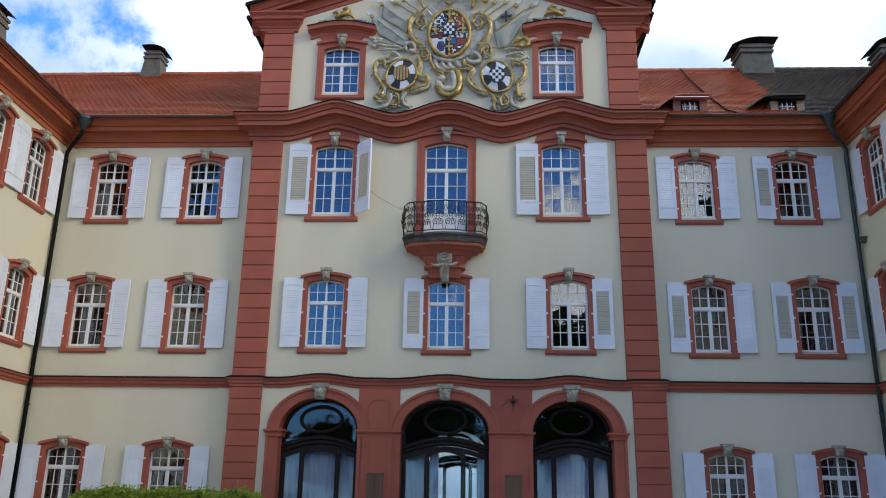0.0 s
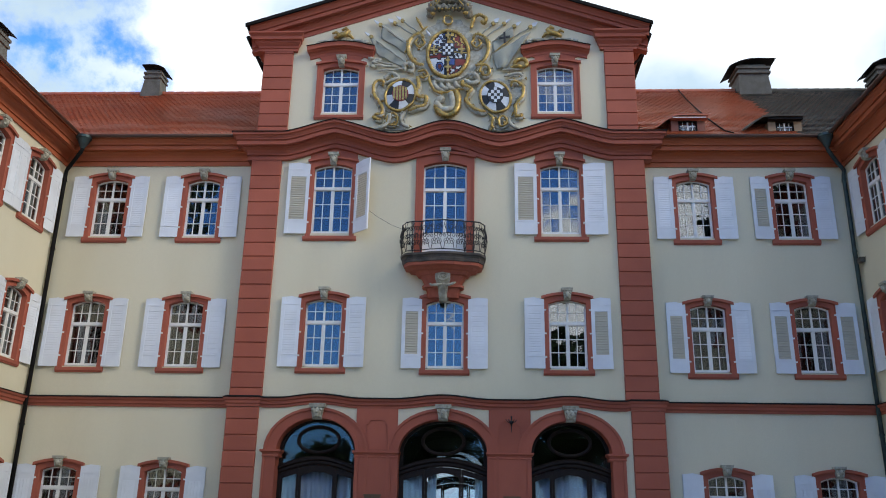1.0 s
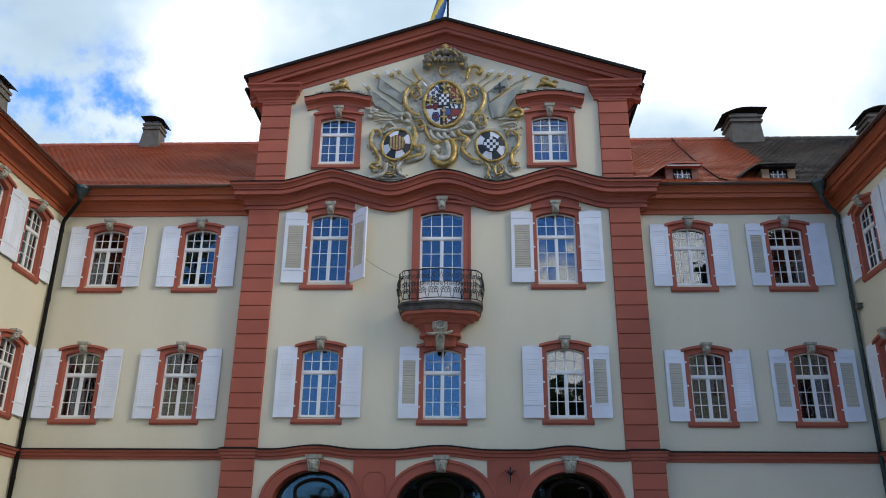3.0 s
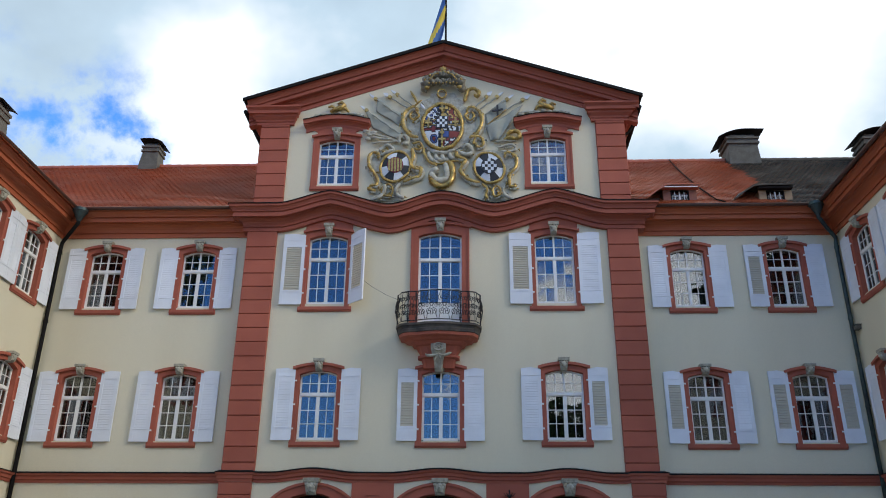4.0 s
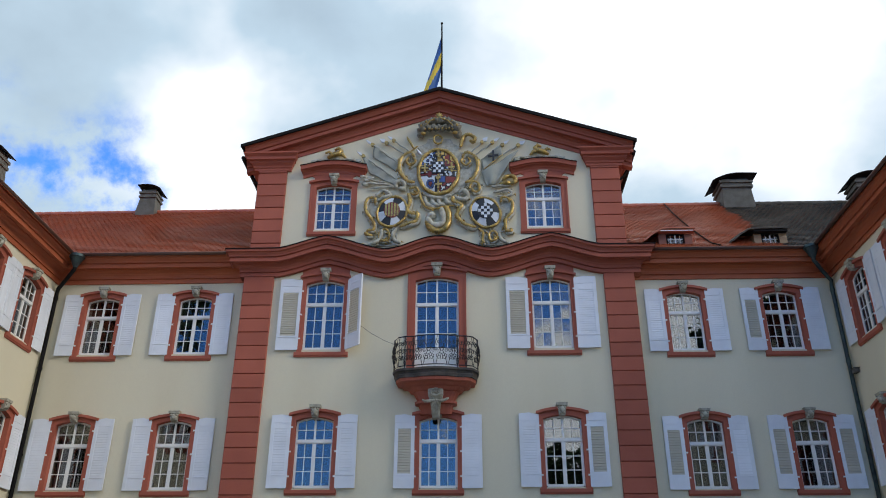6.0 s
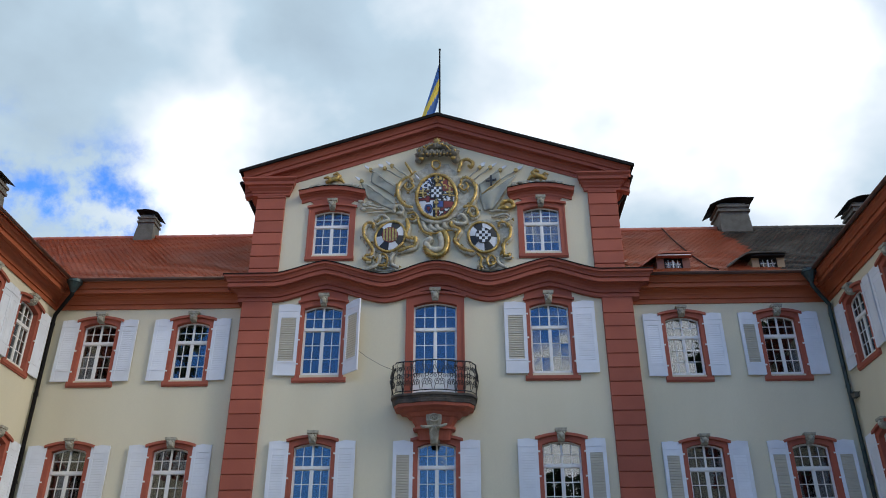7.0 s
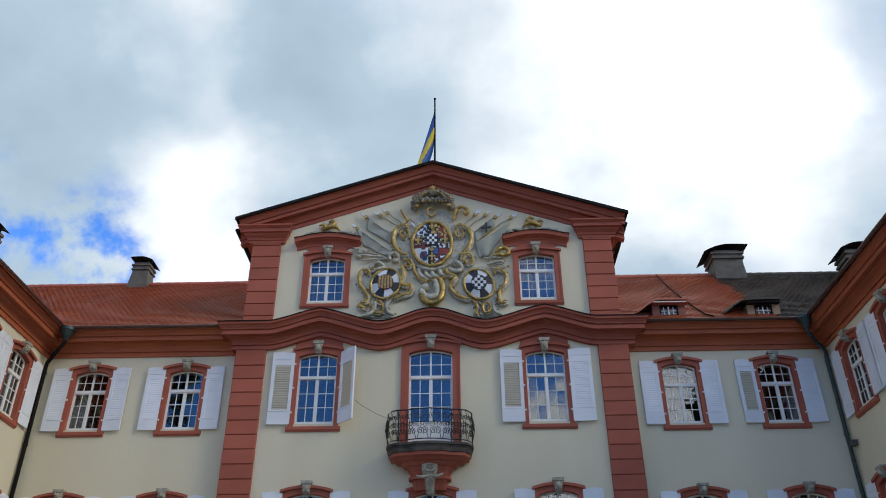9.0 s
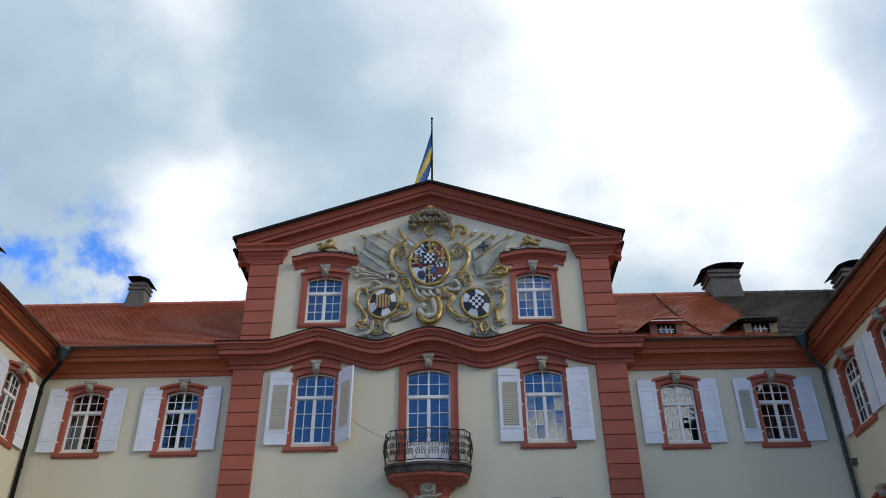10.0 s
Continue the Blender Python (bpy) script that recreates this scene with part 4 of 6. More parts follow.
def balcony():
    ob = thing("balcony", "small curved balcony with black wrought iron scroll railing", "balcony", at=(-0.06, 0, 0))
    b = bmesh.new()
    loft(b, [(8.97, 0.98, 0.98), (8.96, 1.01, 1.01), (8.90, 1.01, 1.01), (8.88, 0.97, 0.97), (8.82, 0.95, 0.94), (8.80, 0.98, 0.97), (8.72, 0.96, 0.95), (8.70, 0.90, 0.88)])
    part("slab", b, SLAB, ob, "dark weathered stone slab")
    b = bmesh.new()
    loft(b, [(8.72, 0.94, 0.92), (8.63, 0.92, 0.90), (8.61, 0.82, 0.76), (8.55, 0.78, 0.70), (8.53, 0.66, 0.62), (8.44, 0.60, 0.56), (8.42, 0.54, 0.50), (8.30, 0.48, 0.45), (8.20, 0.44, 0.42), (8.18, 0.43, 0.41),
             (8.17, 0.49, 0.45), (8.10, 0.49, 0.45), (8.08, 0.41, 0.36), (7.96, 0.38, 0.30), (7.84, 0.37, 0.24)])
    part("corbel", b, RED, ob, "red moulded corbel")
    b = bmesh.new()
    rows = []
    for z, w, yy in ((7.72, 0.20, -0.20), (7.80, 0.22, -0.27), (8.00, 0.26, -0.36), (8.12, 0.30, -0.42), (8.16, 0.34, -0.44), (8.30, 0.42, -0.50), (8.44, 0.42, -0.50), (8.50, 0.34, -0.46)):
        rows.append([b.verts.new((x, q, z)) for x, q in ((-w / 2, 0.0), (-w / 2, yy + 0.03), (-w * 0.3, yy), (w * 0.3, yy), (w / 2, yy + 0.03), (w / 2, 0.0))])
    for r0, r1 in zip(rows, rows[1:]):
        for k in range(6):
            b.faces.new((r0[k], r1[k], r1[(k + 1) % 6], r0[(k + 1) % 6]))
    b.faces.new(rows[0]), b.faces.new(rows[-1][::-1])
    tube(b, [(0.13 * math.cos(t), -0.515, 8.35 + 0.10 * math.sin(t)) for t in [2 * math.pi * k / 16 for k in range(17)]], 0.025, 6)
    for k in range(4):
        blob(b, (-0.075 + 0.05 * k, -0.51, 8.33 + 0.03 * (k % 2)), (0.03, 0.03, 0.035), k, 0.4, 1)
    for s in (-1, 1):
        tube(b, [(s * 0.02, -0.46, 8.14), (s * 0.16, -0.47, 8.11), (s * 0.30, -0.45, 8.14 + s * 0.03), (s * 0.36, -0.43, 8.18 + s * 0.02)], [0.03, 0.04, 0.04, 0.02], 7)
        tube(b, [(s * 0.03, -0.46, 8.12), (s * 0.10, -0.43, 7.98)], [0.03, 0.015], 6)
    part("carved_boss", b, STONE, ob, "carved grey stone boss")
    pts = [Vector((x * 0.985, RY + (y - 0.02) * 0.985, 0)) for x, y in PLAN]
    for nm, z, r in (("top_rail", 9.88, 0.019), ("foot_rail", 9.03, 0.015), ("mid_rail", 9.50, 0.009)):
        b = bmesh.new()
        tube(b, [p + Vector((0, 0, z)) for p in pts], r, 6)
        part(nm, b, IRON, ob)
    for i in (1, 3, 4, 8, 9, 11):
        b = bmesh.new()
        tube(b, [pts[i] + Vector((0, 0, 8.97)), pts[i] + Vector((0, 0, 9.89))], 0.014, 6)
        part("post", b, IRON, ob)
    for i in range(len(pts) - 1):
        a, c = pts[i], pts[i + 1]
        d = c - a
        b = bmesh.new()
        ln = d.length
        out = Vector((d.y, -d.x, 0)).normalized()
        to = lambda u, z, o=0.0: a + d * (u / ln) + Vector((0, 0, z)) + out * o
        belly = lambda z: 0.07 * math.sin(math.pi * min(1, max(0, (z - 9.03) / 0.85))) ** 2
        for mir in (0, 1):
            for sp in (spiral(0.12 * ln, 9.40, 0.01, 0.06, 0.4, 1.4, 10), spiral(0.30 * ln, 9.66, 0.02, 0.26 * ln + 0.03, 0.5, 1.6), spiral(0.30 * ln, 9.24, 0.015, 0.25 * ln + 0.03, 2.4, -1.5),
                       [(0.08 * ln, 9.05), (0.18 * ln, 9.22), (0.42 * ln, 9.40), (0.30 * ln, 9.58), (0.10 * ln, 9.74), (0.20 * ln, 9.86)], spiral(0.5 * ln, 9.45, 0.05, 0.055, 0, 1.0, 10)):
                tube(b, [to(min(ln, max(0, ln - u if mir else u)), min(9.86, max(9.04, z)), belly(z)) for u, z in sp], 0.0085, 4)
        part("scroll_panel", b, IRON, ob)


balcony()


# ---- ground floor arcade ----
def door(no, cx, w, y, rear=False):
    ob = thing("door_%d" % no, "dark brown glazed double door with oval fanlight", "door", kind="structure", at=(cx, y, 0))
    rise = 0.88
    b = bmesh.new()
    ring(b, round_arch(w + 0.06, SPRING, 0.05, rise + 0.03), round_arch(w - 0.18, SPRING, 0.05, rise - 0.08), 0, 0.12)
    # swung transom with a lip
    top = lambda x: 3.16 + 0.27 * math.cos(math.pi * x / (w + 0.1))
    xs = [(-w / 2 + w * i / 20) for i in range(21)]
    moulding(b, [(-0.12, -0.14), (0.0, -0.14), (0.03, -0.10), (0.03, -0.04), (0.08, 0.0), (0.08, 0.06), (0.02, 0.10), (-0.12, 0.10)], [(x, 0, top(x), 0, -1) for x in xs])
    part("door_frame", b, WOOD, ob)
    b = bmesh.new()
    tube(b, [(0.56 * math.cos(a), 0.03, 3.95 + 0.34 * math.sin(a)) for a in [2 * math.pi * i / 28 for i in range(29)]], 0.05, 8)
    part("oval_bar", b, WOOD, ob)
    b = bmesh.new()
    prism(b, [(x, top(x) + 0.08) for x in xs[1:-1]] + [(math.cos(a) * (w / 2 - 0.06), SPRING + math.sin(a) * (rise - 0.05)) for a in [math.pi * i / 16 for i in range(1, 16)]], 0.05, 0.056)
    g = part("fanlight_pane", b, GLASS_FAN, ob)
    g.visible_shadow = False
    h = w / 2 - 0.06
    for k, (x0, x1) in enumerate(((-h, -0.49), (-0.49, 0.49), (0.49, h))):
        b = bmesh.new()
        e = 0.062
        xa, xb = x0 + 0.002, x1 - 0.002
        zt = lambda x: top(x) - 0.15
        box(b, xa, xa + e, 0.02, 0.08, 0.05, zt(xa + e))
        box(b, xb - e, xb, 0.02, 0.08, 0.05, zt(xb - e))
        box(b, xa + e, xb - e, 0.02, 0.08, 0.05, 0.55)
        m = 8
        sx = [xa + e + (xb - xa - 2 * e) * i / m for i in range(m + 1)]
        mid = (xa + xb) / 2
        arc = lambda x: 0.16 * (2 * (x - mid) / (xb - xa)) ** 2
        ring(b, [(x, zt(x) - 0.002) for x in sx], [(x, zt(mid) - 0.16 - arc(x) if k == 1 else zt(x) - 0.14) for x in sx], 0.02, 0.08)
        lf = part("door_leaf", b, WOOD, ob)
        b = bmesh.new()
        prism(b, [(xa + e, 0.55), (xb - e, 0.55)] + [(x, zt(x) - 0.05) for x in sx[::-1]], 0.045, 0.05)
        g = part("pane", b, GLASS_DOOR, lf)
        g.visible_shadow = False
    return ob


for i, (cx, w) in enumerate(ARCHES):
    door(i + 1, cx, w, RY + 0.34)
door(4, 0.1, 2.36, 9.95)
for cx, spans in ((-3.40, ((-1.04, -0.54), (-0.52, 0.48), (0.51, 1.02))), (3.40, ((-1.02, -0.51), (-0.48, 0.52), (0.54, 1.04))), (0, ((-1.14, -0.52), (-0.42, -0.18), (0.86, 1.14)))):
    for a, c in spans:
        tagged(curtain("curtain", cx + a, cx + c, RY + 0.54, 0.1, 3.30, max(2, int((c - a) / 0.14)), None), "white hanging curtain behind a glass door", "curtain", "door curtains")


def arcade():
    for i, (cx, w) in enumerate(ARCHES):
        ob = thing("archway", "red moulded arch surround with a carved keystone", "archway", "door arches", "structure", (cx, RY, 0))
        ew = 0.34 if i != 1 else 0.30
        b = bmesh.new()
        o, n_ = round_arch(w + 2 * ew, SPRING, 0.05, 1.14), round_arch(w, SPRING, 0.05, 0.86)
        ring(b, o, n_, -0.06, 0.42)
        ring(b, round_arch(w + 2 * ew + 0.02, SPRING, 0.05, 1.15), round_arch(w + 2 * ew - 0.12, SPRING, 0.05, 1.08), -0.10, -0.06)
        ring(b, round_arch(w + 0.20, SPRING, 0.05, 0.96), round_arch(w + 0.02, SPRING, 0.05, 0.875), -0.085, -0.06)
        part("arch_moulding", b, RED, ob)
        keystone(ob, 0.36, 4.45, 4.87, -0.10, face=True)
    for k, s in enumerate((-1, 1)):
        ob = thing("pier", "red pier with a shaped sunk panel between the arches", "pier", "piers between the arches", "structure", (s * 1.78, RY, 0))
        b = bmesh.new()
        box(b, -0.56, 0.56, -0.04, 0.05, 3.5, 4.79)
        part("upper_pier", b, RED, ob)
        b = bmesh.new()
        p = [(-0.30, 3.66), (0.30, 3.66), (0.30, 4.34), (0.21, 4.36), (0.18, 4.46), (-0.18, 4.46), (-0.21, 4.36), (-0.30, 4.34)]
        q = [(x * 0.92, 3.70 + (z - 3.66) * 0.93) for x, z in p]
        ring(b, p + p[:1], q + q[:1], -0.062, -0.03)
        part("panel_moulding", b, RED, ob)
        b = bmesh.new()
        box(b, -0.42, 0.42, -0.085, 0.05, 0.3, 3.49)
        box(b, -0.50, 0.50, -0.10, 0.05, 0.0, 0.45)
        part("lower_pier", b, RED, ob)
        b = bmesh.new()
        moulding(b, [(-0.1, 3.46), (0.09, 3.46), (0.10, 3.50), (0.08, 3.52), (0.10, 3.56), (0.15, 3.60), (0.15, 3.645), (-0.1, 3.655)], [(-0.48, 0.4, 0, -1, 0), (-0.48, 0, 0, -1, -1), (0.48, 0, 0, 1, -1), (0.48, 0.4, 0, 1, 0)])
        part("impost", b, RED, ob)
        n = thing("notice_board", "brown wooden notice board hung on a red pier", "board", "boards on the piers", at=(s * 1.82, RY - 0.085, 0))
        b = bmesh.new()
        for x0, x1 in ((-0.21, -0.005), (0.005, 0.21)):
            box(b, x0, x1, -0.06, 0.0, 1.5, 2.50)
        part("panel", b, BOARD, n)
        b = bmesh.new()
        box(b, -0.23, 0.23, -0.08, 0.0, 2.50, 2.54)
        part("top_edge", b, BOARD, n)
    for x, sg in ((-4.60, -1), (4.60, 1)):
        ob = thing("impost_block", "red moulded impost at the arch foot", "impost", "outer imposts", "structure", (x, RY, 0))
        b = bmesh.new()
        moulding(b, [(-0.1, 3.46), (0.06, 3.46), (0.07, 3.50), (0.05, 3.52), (0.07, 3.56), (0.12, 3.60), (0.12, 3.645), (-0.1, 3.655)], [(-0.16, 0.3, 0, -1, 0), (-0.16, -0.05, 0, -1, -1), (0.16, -0.05, 0, 1, -1), (0.16, 0.3, 0, 1, 0)])
        part("moulding", b, RED, ob)
    ob = thing("wall_lamp", "small black wrought iron wall ornament on the pier", "wall lamp", at=(1.82, RY - 0.06, 4.40))
    b = bmesh.new()
    tube(b, [(0, 0.03, 0.0), (0, -0.14, 0.02), (0, -0.15, 0.16)], 0.016, 6)
    tube(b, [(0, -0.15, -0.24), (0, -0.15, 0.18)], [0.008, 0.022], 6)
    for k in range(6):
        a = k * math.pi / 3
        tube(b, [(0, -0.15, 0.0), (0.09 * math.cos(a), -0.15 + 0.05 * math.sin(a), 0.03), (0.15 * math.cos(a), -0.15 + 0.09 * math.sin(a), 0.10)], 0.010, 5)
    blob(b, (0, -0.15, 0.02), (0.05, 0.05, 0.07), 1, 0.1, 1)
    part("bracket", b, IRON, ob)
    b = bmesh.new()
    box(b, -5.2, 5.2, -1.1, RY + 0.4, -0.02, 0.05)
    box(b, -5.5, 5.5, -1.45, -1.1, -0.02, 0.02)
    tagged(part("door_step", b, STONE), "low stone step before the doors", "step", kind="structure")


arcade()


# ---- coat of arms ----
def coat_of_arms():
    y = RY
    ob = thing("coat_of_arms", "gilded stucco coat of arms with crown, banners and shields", "coat of arms")

    def pr(name, polys, y0, mat, label="", thick=0.05):
        b = bmesh.new()
        for k, q in enumerate(polys):
            prism(b, q, y - y0 - 0.006 * k, y - y0 + thick)
        return part(name, b, mat, ob, label)

    def ell(cx, cz, rx, rz, tilt=0.0, n=28):
        c, s = math.cos(radians(tilt)), math.sin(radians(tilt))
        return [(cx + rx * math.cos(a) * c - rz * math.sin(a) * s, cz + rx * math.cos(a) * s + rz * math.sin(a) * c) for a in [2 * math.pi * i / n for i in range(n)]]

    def rope(name, pts, r, mat, out=0.10, label="", beads=True, flat=0.7):
        b = bmesh.new()
        m = []
        for (x0, z0), (x1, z1) in zip(pts, pts[1:]):
            k = max(1, int(math.hypot(x1 - x0, z1 - z0) / 0.032))
            m += [(x0 + (x1 - x0) * i / k, z0 + (z1 - z0) * i / k) for i in range(k)]
        m.append(pts[-1])
        rr = [r * (0.60 if mat is GOLD else 0.80) * (1.0 + (0.45 * (i % 2) if beads else 0)) * (0.55 + 0.45 * min(1, min(i, len(m) - 1 - i) / 3)) for i in range(len(m))]
        tube(b, [(x, y - out + 0.02 * math.sin(i * 0.5), z) for i, (x, z) in enumerate(m)], rr, 7)
        return part(name, b, mat, ob, label, smooth=True)

    def smooth_line(ctrl, n=8):
        out = []
        c = [ctrl[0]] + list(ctrl) + [ctrl[-1]]
        for i in range(1, len(c) - 2):
            p0, p1, p2, p3 = (Vector(v) for v in c[i - 1:i + 3])
            for k in range(n):
                t = k / n
                out.append(tuple(0.5 * (2 * p1 + (p2 - p0) * t + (2 * p0 - 5 * p1 + 4 * p2 - p3) * t * t + (3 * p1 - p0 - 3 * p2 + p3) * t ** 3)))
        return out + [tuple(ctrl[-1])]

    # grey backing cartouche, in lobes
    pr("backing", [ell(-0.03, 15.74, 1.08, 0.95), [(-0.5, 16.39), (-0.72, 16.64), (-0.44, 16.78), (-0.39, 16.96), (0.35, 16.95), (0.44, 16.77), (0.68, 16.62), (0.5, 16.33)]], 0.05, RELIEF, "grey stucco cartouche", 0.06)
    pr("side_backing", [[(-2.2, 14.21), (-2.28, 14.58), (-2.11, 14.74), (-1.81, 14.77), (-1.19, 14.9), (-0.86, 14.79), (-0.9, 14.29), (-1.17, 13.86), (-1.28, 13.6), (-1.3, 13.34), (-1.15, 13.11), (-2.04, 13.09), (-1.76, 13.35), (-1.77, 13.67), (-2, 13.84)]], 0.045, RELIEF, "grey stucco cartouche", 0.055)
    pr("side_backing", [[(0.84, 14.63), (1.08, 14.79), (1.55, 14.85), (1.9, 14.71), (2.19, 14.61), (2.27, 14.24), (2.08, 13.88), (2.01, 13.55), (1.81, 13.49), (1.92, 13.23), (2.2, 13.07), (1.34, 13.08), (1.35, 13.37), (1.21, 13.63), (0.93, 14.03)]], 0.045, RELIEF, "grey stucco cartouche", 0.055)
    # central shield: quartered fields cut to the oval
    rx, rz, cx, cz = 0.58, 0.77, -0.03, 15.67
    mats = [SHIELD_WHITE, BLACK, SHIELD_RED, GOLD, SHIELD_BLUE]

    def field(u, v):
        """Tinctures of the quarters: 0 white, 1 black, 2 red, 3 gold, 4 blue."""
        if abs(u) < 0.05 or abs(v - 0.02) < 0.04:
            return 3
        k = noise.noise(Vector((u * 6.5, v * 7.0, 2.0)))
        if v > 0.30 and u < -0.08:
            return 4 if k > 0.22 else 2 if k < -0.34 else 0
        if v > 0.25 and u < 0.36:
            return 1 if k > 0.05 else 3
        if v > 0.20:
            return 3 if k > 0.26 else 2
        if v > 0.02 and u < 0:
            return 2 if k > 0.05 else 1 if k < -0.3 else 0
        if v > -0.30 and u < 0:
            return 2 if abs(u + 0.45) < 0.10 or abs(v + 0.14) < 0.06 else 0
        if u < 0:
            d = math.hypot(u + 0.42, v + 0.60)
            return 2 if d < 0.10 else 4 if d < 0.20 else 1 if u > -0.16 else 0
        if v > -0.26:
            return 1 if k > 0.12 else 0
        if v > -0.56:
            return 4 if u < 0.42 else 2
        return 0 if k > 0.1 else 2

    b = bmesh.new()
    nx, nz = 40, 48
    gv = {}
    for i in range(nx):
        for j in range(nz):
            u, v = (i + 0.5) / nx * 2 - 1, (j + 0.5) / nz * 2 - 1
            if u * u + v * v > 1.0:
                continue
            mi = field(u, v)
            if any(field(u + du, v + dv) != mi for du, dv in ((0.045, 0), (0, 0.04))):
                mi = 1 if mi != 3 else 3
            q = []
            for a, c in ((i, j), (i + 1, j), (i + 1, j + 1), (i, j + 1)):
                if (a, c) not in gv:
                    uu, vv = a / nx * 2 - 1, c / nz * 2 - 1
                    gv[a, c] = b.verts.new((cx + uu * rx, y - 0.15 - 0.07 * max(0, 1 - uu * uu - vv * vv), cz + vv * rz))
                q.append(gv[a, c])
            b.faces.new(q).material_index = mi
    part("central_shield", b, mats, ob, "quartered heraldic shield in red, white, black and blue")
    pr("shield_core", [ell(cx, cz, rx + 0.01, rz + 0.01)], 0.145, BLACK, "", 0.10)
    for dx, dz, a in ((0.0, 0.60, 0.09), (0.0, -0.52, 0.11), (-0.43, 0.08, 0.11), (0.42, 0.10, 0.11), (0.0, -0.28, 0.07)):
        x, z = cx + dx, cz + dz
        pr("gold_cross", [[(x - a, z - 0.03), (x + a, z - 0.03), (x + a, z + 0.03), (x - a, z + 0.03)], [(x - 0.03, z - a * 1.5), (x + 0.03, z - a * 1.5), (x + 0.03, z + a * 1.5), (x - 0.03, z + a * 1.5)]], 0.25, GOLD, "", 0.05)
    b = bmesh.new()
    box(b, cx - 0.20, cx + 0.20, y - 0.235, y - 0.16, cz - 0.13, cz + 0.32, 1)
    for i in range(4):
        for j in range(4):
            box(b, cx - 0.16 + i * 0.08, cx - 0.08 + i * 0.08, y - 0.25, y - 0.2, cz - 0.09 + j * 0.095, cz + 0.005 + j * 0.095, (i + j) % 2)
    part("check_field", b, [SHIELD_WHITE, BLACK], ob)
    rim = ell(cx, cz, rx + 0.05, rz + 0.05, 0, 40)
    rope("shield_rim", rim + rim[:1], 0.085, GOLD, 0.14, "gilded rope rim")
    # side shields, white and black sectors round a small inner field
    for s, sx, sz, tilt in ((-1, -1.47, 14.25, -24), (1, 1.43, 14.18, 22)):
        b = bmesh.new()
        c, sn = math.cos(radians(tilt)), math.sin(radians(tilt))
        pt = lambda r, a, o: b.verts.new((sx + r * (0.41 * math.cos(a) * c - 0.50 * math.sin(a) * sn), y - o, sz + r * (0.41 * math.cos(a) * sn + 0.50 * math.sin(a) * c)))
        for k in range(32):
            a0, a1 = 2 * math.pi * k / 32, 2 * math.pi * (k + 1) / 32
            b.faces.new((pt(0.40, a0, 0.19), pt(1, a0, 0.13), pt(1, a1, 0.13), pt(0.40, a1, 0.19))).material_index = 1 - ((k + 2) // 4) % 2
        part("side_shield", b, [SHIELD_WHITE, BLACK], ob, "oval shield in black and white sectors")
        b = bmesh.new()
        prism(b, ell(sx, sz, 0.415, 0.505, tilt), y - 0.125, y - 0.03)
        part("shield_core", b, BLACK, ob)
        b = bmesh.new()
        prism(b, ell(sx, sz + 0.02, 0.25, 0.27), y - 0.205, y - 0.15, 1)
        for i in range(5):
            for j in range(5):
                u, v = (i - 2) * 0.09, (j - 2) * 0.10
                if s > 0 and u * u + v * v < 0.05 and (i + j) % 2 == 0:
                    box(b, sx + u - 0.045, sx + u + 0.045, y - 0.22, y - 0.17, sz + 0.02 + v - 0.05, sz + 0.02 + v + 0.05)
            if s < 0:
                hh = 0.24 * math.sqrt(1 - (u / 0.30) ** 2)
                box(b, sx + u - 0.028, sx + u + 0.028, y - 0.22, y - 0.17, sz + 0.02 - hh, sz + 0.02 + hh)
        part("inner_field", b, [SHIELD_WHITE, BLACK] if s > 0 else [GOLD, SHIELD_RED], ob, "black and white checks" if s > 0 else "gold and red upright bars")
        rim = ell(sx, sz, 0.45, 0.54, tilt, 32)
        rope("shield_rim", rim + rim[:1], 0.06, GOLD, 0.12, "gilded rope rim")
    # scrollwork: gilded ropes on grey stucco ridges
    scrolls = []
    scrolls.append(([(-0.8, 16.24), (-0.94, 16.4), (-1.17, 16.27), (-1.28, 15.98), (-1.22, 15.62), (-1.02, 15.36), (-0.78, 15.27)], 0.085, GOLD))
    scrolls.append(([(-0.86, 16.24), (-0.77, 16.07), (-0.93, 15.93), (-1.07, 16.08), (-0.98, 16.24)], 0.05, GOLD))
    scrolls.append(([(0.74, 16.21), (0.86, 16.36), (1.13, 16.23), (1.23, 15.93), (1.16, 15.58), (1.02, 15.34), (0.82, 15.24)], 0.085, GOLD))
    scrolls.append(([(0.79, 16.21), (0.69, 16.05), (0.85, 15.9), (0.98, 16.04), (0.91, 16.2)], 0.05, GOLD))
    scrolls.append(([(-1.35, 15.11), (-1.38, 15.28), (-1.23, 15.36), (-1.1, 15.22), (-1.15, 15.06), (-1.29, 15.07)], 0.06, RELIEF))
    scrolls.append(([(-0.96, 15.07), (-0.75, 15.1), (-0.66, 14.96), (-0.75, 14.84), (-0.91, 14.91)], 0.05, GOLD))
    scrolls.append(([(-0.98, 14.9), (-0.91, 14.59), (-0.98, 14.29), (-0.82, 14.15), (-0.68, 14.18), (-0.7, 13.93), (-0.93, 13.82), (-1.22, 13.73)], 0.085, GOLD))
    scrolls.append(([(-0.63, 14.99), (-0.56, 14.65), (-0.42, 14.41), (-0.18, 14.26)], 0.06, GOLD))
    scrolls.append(([(-2.01, 14.57), (-2.02, 14.71), (-2.2, 14.75), (-2.31, 14.54), (-2.26, 14.24), (-2.11, 14.02), (-2.01, 13.82), (-2.03, 13.62), (-2.21, 13.58), (-2.19, 13.44), (-2.05, 13.44)], 0.07, GOLD))
    scrolls.append(([(-2.39, 13.07), (-2.04, 13.14), (-1.82, 13.32), (-1.76, 13.61)], 0.06, RELIEF))
